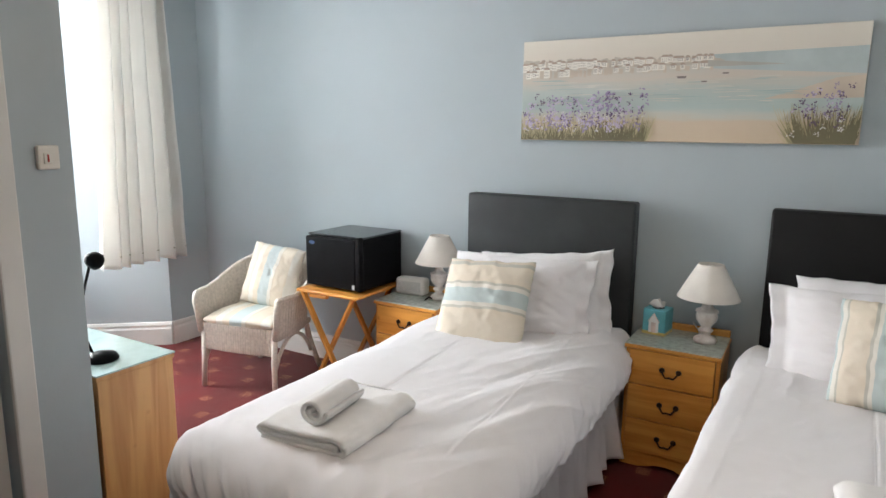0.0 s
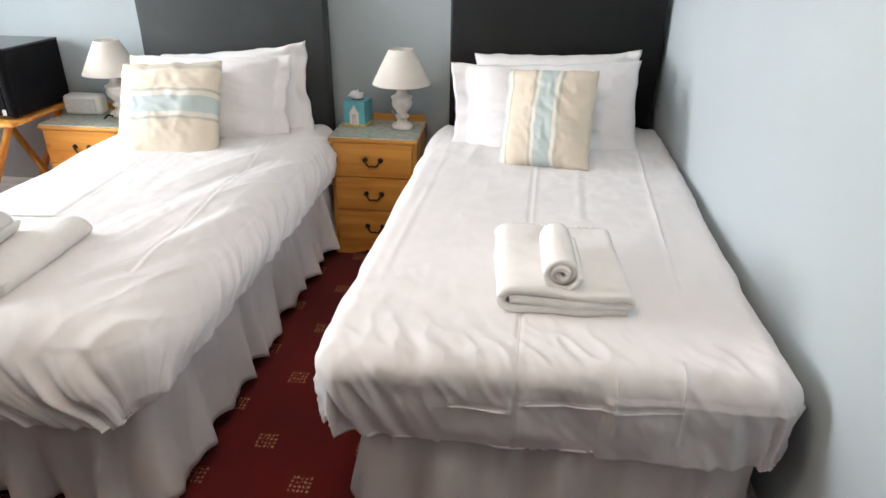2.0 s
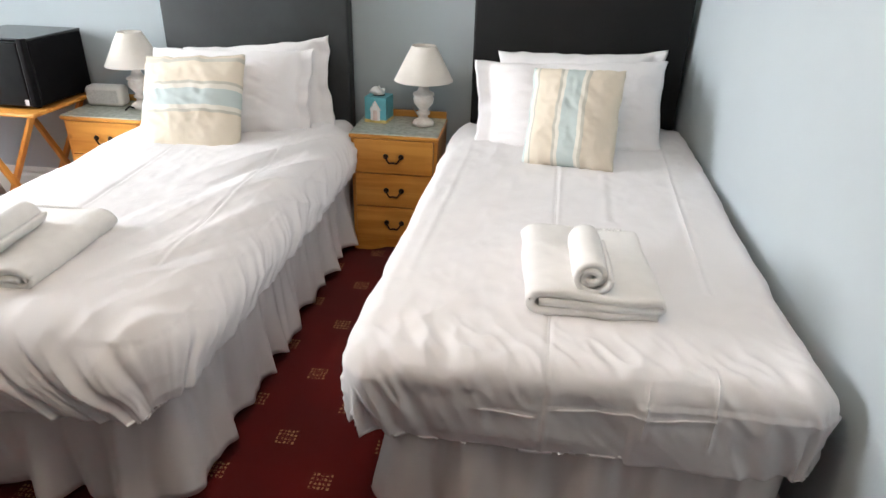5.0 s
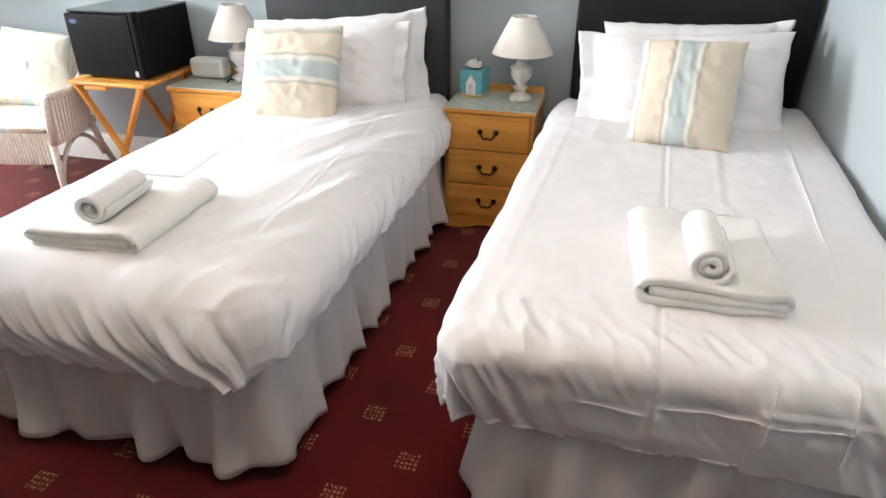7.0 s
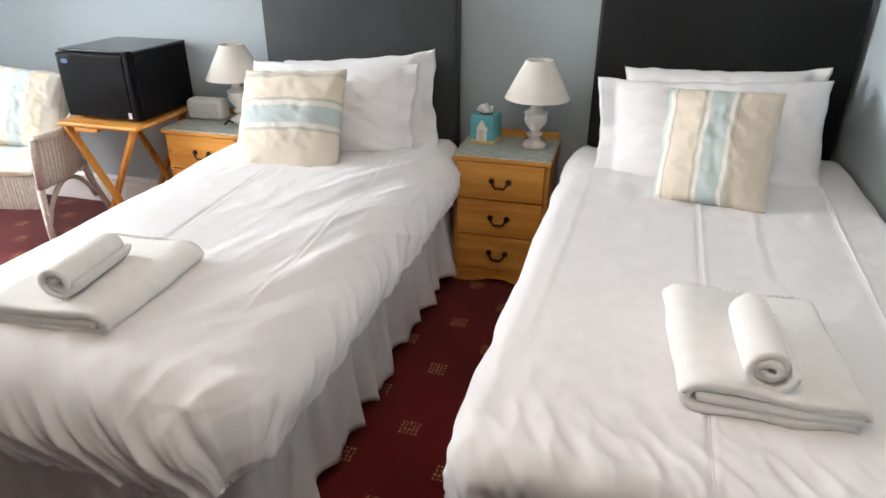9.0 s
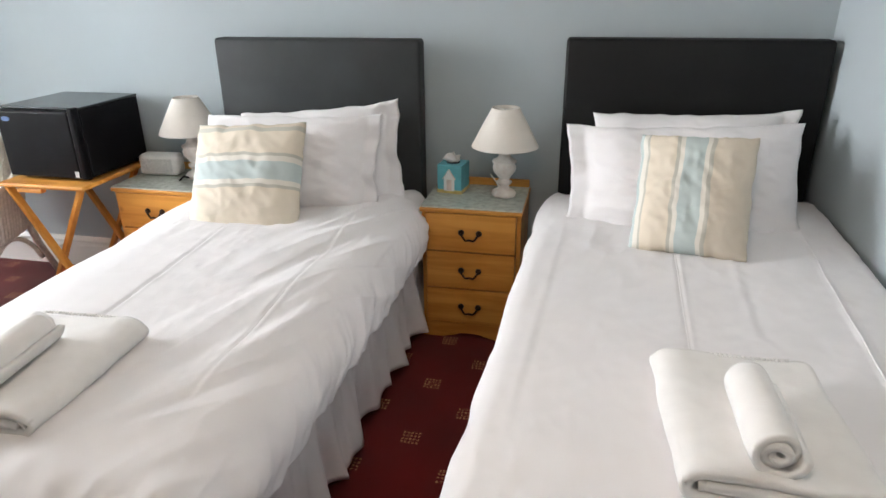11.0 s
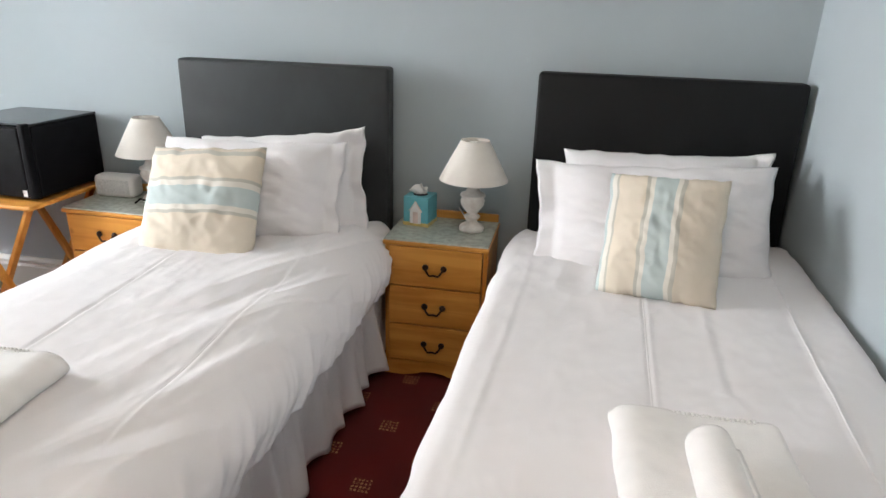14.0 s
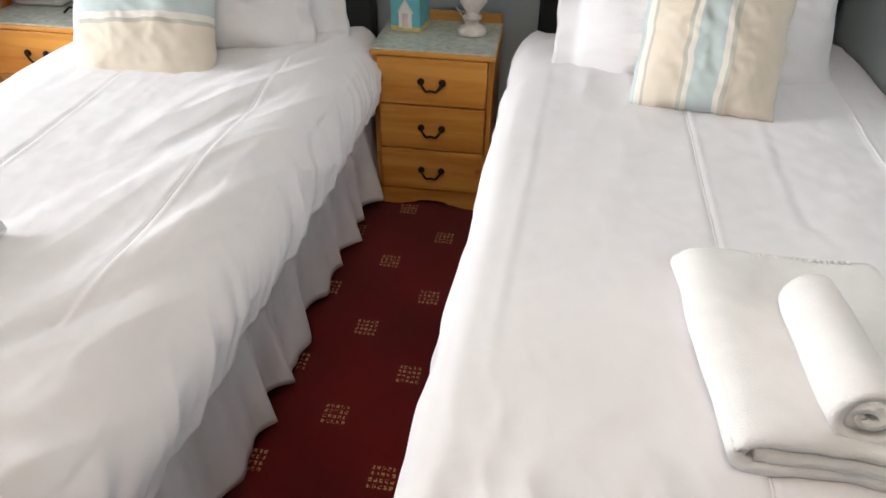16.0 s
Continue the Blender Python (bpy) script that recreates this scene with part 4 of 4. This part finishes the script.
# ---- woven tub chair ----
def tub_chair(m):
    c = thing("tub_chair", "cream woven loom tub chair with curved arms, standing in the corner", "chair", m)
    W, D, SZ = 0.27, 0.25, 0.40

    def plan(a):
        """Round the back from one arm front to the other; a in -1..1."""
        k = abs(a)
        s = math.copysign(1, a)
        if k > 0.55:
            f = (k - 0.55) / 0.45
            return Vector((s * (W + 0.012 * math.sin(f * 3)), 0.03 - f * (D + 0.01)))
        th = (k / 0.55) * math.pi / 2
        return Vector((s * W * math.sin(th), 0.03 + (D - 0.02) * math.cos(th)))

    def rim(a):
        k = abs(a)
        return 0.59 + 0.19 * (0.5 + 0.5 * math.cos(math.pi * min(1, k / 0.80)))

    def shell(u, v):
        a = 2 * u - 1
        p = plan(a)
        z = SZ - 0.06 + (rim(a) - SZ + 0.06) * v
        lean = 0.055 * v * (1 - abs(a)) + 0.02 * v
        d = Vector((p.x, p.y + 0.05)).normalized()
        rib = 0.0022 * math.sin(u * 300)
        return (p.x + d.x * (lean + rib), p.y + d.y * (lean + rib), z)

    body = part("back_shell", grid_mesh(300, 20, shell), M_WICKER, c, "", True)
    body.modifiers.new("weave", 'SOLIDIFY').thickness = 0.014
    part("rim_roll", tube([shell(k / 60, 1.0) for k in range(61)], 0.017, 10), M_WICKER, c, "thick woven arm roll", True)
    for s in (-1, 1):
        e = Vector(shell(0 if s < 0 else 1, 1))
        part("arm_front", tube([e, e + Vector((0, -0.012, -0.05)), Vector((s * 0.262, -D + 0.01, SZ - 0.05))], 0.019, 10), M_WICKER, c, "", True)

    def apron(u, v):
        x = (2 * u - 1) * 0.255
        return (x, -D + 0.01 - 0.02 * math.cos((2 * u - 1) * 1.5) - 0.0025 * math.sin(u * 190), SZ - 0.155 + 0.165 * v)

    part("seat_apron", grid_mesh(200, 6, apron), M_WICKER, c, "ribbed woven front", True).modifiers.new("weave", 'SOLIDIFY').thickness = 0.012
    part("seat_frame", boxed(-0.25, 0.25, -D + 0.005, D - 0.06, SZ - 0.06, SZ - 0.02, bevel=0.01), M_WICKER, c)
    for s in (-1, 1):
        part("leg", tube([(s * 0.25, -D + 0.02, SZ - 0.04), (s * 0.25, -D + 0.01, 0.2), (s * 0.255, -D, 0.001)], [0.019, 0.018, 0.015], 10), M_WICKER, c, "", True)
        part("leg", tube([(s * 0.21, D - 0.07, SZ - 0.04), (s * 0.215, D - 0.02, 0.2), (s * 0.235, D + 0.06, 0.001)], [0.019, 0.018, 0.015], 10), M_WICKER, c, "", True)
        arch = [(s * 0.252, -D + 0.02 + 0.40 * k / 12, 0.16 + 0.17 * math.sin(math.pi * k / 12) ** 0.7) for k in range(13)]
        part("side_brace", tube(arch, 0.012, 8), M_WICKER, c, "bentwood arched brace", True)
    return c


CHM = pose(-2.27, -0.49, 0, 0, 0, 11)
tub_chair(CHM)


def seat_fn(u, v):
    """A boxed seat pad, around u and across v."""
    a = 2 * math.pi * u
    x = 0.235 * math.copysign(abs(math.cos(a)) ** 0.35, math.cos(a))
    z = 0.045 * math.copysign(abs(math.sin(a)) ** 0.7, math.sin(a)) * (0.35 + 0.65 * (1 - abs(2 * v - 1) ** 5))
    return (x, (v - 0.5) * 0.44, z + 0.006 * fbm(x * 5, v * 4, 2))


bm = grid_mesh(64, 24, seat_fn, closed_u=True)
bmesh.ops.holes_fill(bm, edges=[e for e in bm.edges if e.is_boundary])
uvl = bm.loops.layers.uv.verify()
for f in bm.faces:
    for lp in f.loops:
        lp[uvl].uv = (0.5 + lp.vert.co.x / 0.48, 0.5 + lp.vert.co.y / 0.44)
solid("seat_cushion", bm, M_STRIPE_C, "cream and duck-egg striped seat pad on the tub chair", "cushion", smooth=True, m=CHM @ pose(0, -0.035, 0.43))
pillow("striped cream cushion leaning in the tub chair", CHM @ Vector((0.03, 0.10, 0.65)), CHM.to_3x3() @ Vector((1, 0.0, -0.12)), CHM.to_3x3() @ Vector((0.12, 0.42, 1)), 0.37, 0.40, 0.12, 9.0, M_STRIPE_C, "cushion", 0.008, 0.02)

# ---- dressing table with desk lamp ----
DZT = 0.66
dt = thing("dressing_table", "pale knotty pine dressing table with aqua glass top", "dressing table")
part("side_panel", boxed(-1.545, -1.525, -2.025, -1.70, 0.0, DZT - 0.02, bevel=0.003), M_PINEP, dt)
part("side_panel", boxed(-2.62, -2.60, -2.025, -1.70, 0.0, DZT - 0.02, bevel=0.003), M_PINEP, dt)
part("back_panel", boxed(-2.60, -1.545, -2.02, -2.008, 0.05, DZT - 0.02), M_PINEP, dt)
part("top", boxed(-2.63, -1.522, -2.03, -1.692, DZT - 0.02, DZT, bevel=0.004), M_PINEP, dt)
part("glass_top", boxed(-2.63, -1.520, -2.03, -1.69, DZT + 0.0005, DZT + 0.007, bevel=0.001), M_DESKGLASS, dt, "pale aqua glass sheet")
for k in range(3):
    d0 = part("drawer", boxed(-2.595, -1.55, -2.00, -1.698, 0.06 + k * 0.184, 0.238 + k * 0.184, bevel=0.004), M_PINEP, dt)
dl = thing("desk_lamp", "small black gooseneck desk lamp on the glass top", "lamp", pose(-1.675, -1.91, DZT + 0.008))
part("base", lathe([(0.001, 0), (0.062, 0), (0.064, 0.006), (0.055, 0.022), (0.02, 0.032), (0.001, 0.034)], 32), M_BLACK, dl, "", True)
part("stem", tube([(-0.04, -0.01, 0.02), (-0.075, -0.02, 0.10), (-0.095, -0.01, 0.19), (-0.09, 0.01, 0.28), (-0.075, 0.03, 0.37)], 0.006, 8), M_BLACK, dl, "", True)
lamp_head = part("head", lathe([(0.001, 0.03), (0.022, 0.024), (0.034, 0.004), (0.036, -0.02), (0.030, -0.028), (0.001, -0.024)], 24), M_BLACK, dl, "", True)
lamp_head.matrix_local = pose(-0.075, 0.045, 0.385, 60, 10, 0)

# ---- canvas picture ----
pic = thing("canvas_picture", "wide beach canvas with harbour houses, sea and purple flowers", "picture", Matrix.Translation((-0.722, -0.002, 1.535)))
PW, PH, PD = 1.565, 0.512, 0.030


def painting_material():
    m = bpy.data.materials.new("painted_canvas")
    m.use_nodes = True
    n, l = m.node_tree.nodes, m.node_tree.links
    b = n["Principled BSDF"]
    tc = n.new("ShaderNodeTexCoord")
    sep = n.new("ShaderNodeSeparateXYZ")
    l.new(tc.outputs["Object"], sep.inputs[0])
    mp = n.new("ShaderNodeMapping")
    mp.inputs["Scale"].default_value = (3, 3, 22)
    l.new(tc.outputs["Object"], mp.inputs[0])
    no = n.new("ShaderNodeTexNoise")
    no.inputs["Scale"].default_value, no.inputs["Detail"].default_value = 1.5, 6
    l.new(mp.outputs[0], no.inputs["Vector"])
    soft = n.new("ShaderNodeMath")
    soft.operation = 'MULTIPLY_ADD'
    l.new(no.outputs[0], soft.inputs[0])
    soft.inputs[1].default_value = 0.07
    l.new(sep.outputs[2], soft.inputs[2])
    ramp = n.new("ShaderNodeValToRGB")
    e = ramp.color_ramp.elements
    e[0].position, e[0].color = 0.0, (0.60, 0.49, 0.36, 1)
    e[1].position, e[1].color = 0.13, (0.62, 0.51, 0.39, 1)
    for p, c in ((0.165, (0.56, 0.57, 0.52)), (0.20, (0.45, 0.54, 0.52)), (0.29, (0.50, 0.55, 0.52)), (0.34, (0.62, 0.56, 0.49)), (0.385, (0.58, 0.56, 0.51)), (0.43, (0.70, 0.65, 0.57)), (0.56, (0.74, 0.70, 0.62))):
        k = e.new(p)
        k.color = (*c, 1)
    l.new(soft.outputs[0], ramp.inputs[0])
    l.new(ramp.outputs[0], b.inputs["Base Color"])
    b.inputs["Roughness"].default_value = 0.7
    wv = n.new("ShaderNodeTexNoise")
    wv.inputs["Scale"].default_value = 300
    l.new(tc.outputs["Object"], wv.inputs["Vector"])
    bp = n.new("ShaderNodeBump")
    bp.inputs["Strength"].default_value, bp.inputs["Distance"].default_value = 0.3, 0.002
    l.new(wv.outputs[0], bp.inputs["Height"])
    l.new(bp.outputs[0], b.inputs["Normal"])
    return m


part("canvas", boxed(0, PW, -PD, 0, 0, PH, bevel=0.003), painting_material(), pic)
rng = random.Random(5)


layer = [0]


def stroke(bm, pts):
    y = -PD - 0.0006 - 0.0004 * layer[0]
    bm.faces.new([bm.verts.new((x, y - rng.random() * 0.0003, z)) for x, z in pts])


def dabs(name, colour, shapes, label):
    bm = bmesh.new()
    layer[0] += 1
    for s in shapes:
        stroke(bm, s)
    part(name, bm, mat("paint_" + name, colour, 0.65, 0.05, 9), pic, label)["kind"] = "stuff"


hills, pale, roofs, openings, shades = [], [], [], [], []
for k in range(60):
    x = 0.006 + k * 0.0165
    fall = 1 - 0.5 * max(0.0, (k - 30) / 30)
    hills.append([(max(0.003, x - 0.02), 0.362), (x + 0.03, 0.362), (x + 0.022, 0.362 + rng.uniform(0.030, 0.052) * fall), (max(0.004, x - 0.008), 0.362 + rng.uniform(0.030, 0.056) * fall)])
for row in range(2):
    for k in range(36):
        x = 0.005 + k * 0.0265 + rng.uniform(-0.006, 0.006) + row * 0.012
        w, z0 = rng.uniform(0.018, 0.036), (0.350 if row == 0 else 0.318) + 0.0007 * k + rng.uniform(0, 0.010)
        h = rng.uniform(0.026, 0.048) * (1 - k * 0.014)
        if rng.random() < 0.3:
            shades.append([(x, z0 - 0.008), (x + w * 0.7, z0 - 0.008), (x + w * 0.8, z0 + h * 0.8), (x, z0 + h * 0.9)])
            continue
        pale.append([(x, z0), (x + w, z0), (x + w, z0 + h), (x, z0 + h)])
        roofs.append([(x - 0.003, z0 + h), (x + w + 0.003, z0 + h), (x + w * 0.8, z0 + h + 0.011), (x + w * 0.2, z0 + h + 0.011)])
        shades.append([(x + w * 0.86, z0 - 0.004), (x + w * 1.25, z0 - 0.006), (x + w * 1.2, z0 + h * 0.9), (x + w * 0.86, z0 + h)])
        for i in range(3):
            for j in range(2):
                ox, oz = x + w * (0.14 + 0.25 * i), z0 + h * (0.22 + 0.38 * j)
                openings.append([(ox, oz), (ox + 0.0028, oz), (ox + 0.0028, oz + 0.007), (ox, oz + 0.007)])
sea = [[(0.90, 0.345), (1.562, 0.300), (1.562, 0.414), (0.90, 0.404)]]
dabs("far_sea", (0.46, 0.53, 0.53), sea, "band of blue-green sea")
spit = [[(1.18 + 0.04 * k, 0.200 + 0.010 * k), (1.562, 0.20 + 0.011 * k), (1.562, 0.245 + 0.010 * k), (1.30 + 0.03 * k, 0.235 + 0.010 * k)] for k in range(6)]
dabs("near_sand", (0.62, 0.53, 0.43), spit, "pale sandy shore")
dabs("far_hillside", (0.52, 0.47, 0.40), hills, "hazy brown painted hills")
dabs("shaded_harbour", (0.60, 0.52, 0.43), shades, "warm grey painted walls")
dabs("harbour_front", (0.84, 0.81, 0.74), pale, "row of pale painted houses")
dabs("roofline", (0.42, 0.34, 0.28), roofs, "brown painted roofs")
dabs("window_dabs", (0.30, 0.27, 0.25), openings, "tiny painted windows")
headland = [[(0.93 + k * 0.03, 0.350), (0.985 + k * 0.03, 0.350), (0.97 + k * 0.03, 0.376 - k * 0.0025), (0.93 + k * 0.03, 0.380 - k * 0.0025)] for k in range(10)]
dabs("headland", (0.44, 0.43, 0.39), headland, "painted headland")
surf = []
for _ in range(70):
    x, z, w = rng.uniform(0.03, 1.2), rng.uniform(0.17, 0.31), rng.uniform(0.05, 0.22)
    surf.append([(x, z), (x + w, z + rng.uniform(-0.003, 0.003)), (x + w * 0.8, z + 0.0035), (x + w * 0.2, z + 0.003)])
dabs("surf", (0.64, 0.62, 0.56), surf[:45], "pale streaks of surf")
dabs("sea_ripple", (0.40, 0.51, 0.50), surf[45:], "blue-green streaks of sea")
boats = [[(x, z), (x + w, z), (x + w * 1.15, z + w * 0.3), (x - w * 0.1, z + w * 0.3)] for x, z, w in ((0.80, 0.300, 0.036), (1.0, 0.315, 0.024), (0.91, 0.280, 0.022))]
dabs("boats", (0.22, 0.19, 0.18), boats, "small dark boats")


def clump(x0, x1, n, hmax, lean):
    out = []
    for _ in range(n):
        x = rng.uniform(x0, x1)
        h = rng.uniform(0.3, 1.0) * hmax
        w = rng.uniform(0.002, 0.005)
        dx = rng.uniform(-0.03, 0.03) + lean * (x - (x0 + x1) / 2)
        x2 = min(max(x + dx, 0.004), PW - 0.004)
        out.append([(x - w, 0.003), (x + w, 0.003), (x2 + 0.0006, h), (x2 - 0.0006, h)])
    return out


dabs("straw_grass", (0.58, 0.50, 0.32), clump(0.006, 0.68, 330, 0.15, 0.05) + clump(1.28, 1.55, 90, 0.17, 0.4), "straw coloured painted grass")
dabs("olive_grass", (0.36, 0.32, 0.19), clump(0.006, 0.67, 300, 0.12, 0.05) + clump(1.30, 1.55, 150, 0.18, 0.35), "olive painted grass")
dabs("dark_grass", (0.17, 0.15, 0.085), clump(0.006, 0.66, 190, 0.07, 0.0) + clump(0.42, 0.66, 90, 0.11, 0.1) + clump(1.32, 1.545, 190, 0.15, 0.30), "dark painted grass")
rng2 = random.Random(11)


def petals(n, x0, x1, zlo, zhi, size):
    out = []
    for _ in range(n):
        cx, cz = rng2.uniform(x0, x1), zlo + (zhi - zlo) * rng2.random() ** 1.3
        for _ in range(6):
            a, s = rng2.uniform(0, 6.28), rng2.uniform(0.4, 1) * size
            px, pz = cx + rng2.gauss(0, size), cz + rng2.gauss(0, size)
            px = min(max(px, 0.012), PW - 0.012)
            out.append([(px + s * math.cos(a + q) * (1 if i % 2 else 0.5), pz + s * math.sin(a + q) * (1 if i % 2 else 0.5)) for i, q in enumerate((0, 1.57, 3.14, 4.71))])
    return out


dabs("violet_petals", (0.33, 0.27, 0.43), petals(44, 0.02, 0.68, 0.07, 0.235, 0.013) + petals(14, 1.31, 1.53, 0.13, 0.26, 0.009), "violet painted petals")
dabs("lilac_petals", (0.60, 0.53, 0.68), petals(48, 0.02, 0.66, 0.07, 0.215, 0.012) + petals(6, 1.29, 1.50, 0.14, 0.24, 0.007), "lilac painted petals")
dabs("plum_petals", (0.13, 0.085, 0.16), petals(40, 0.02, 0.68, 0.07, 0.235, 0.008) + petals(20, 1.31, 1.53, 0.08, 0.25, 0.008), "dark plum painted petals")
dabs("white_petals", (0.78, 0.76, 0.74), petals(34, 0.02, 0.66, 0.05, 0.15, 0.006) + petals(7, 1.25, 1.50, 0.04, 0.13, 0.007), "white painted petals")
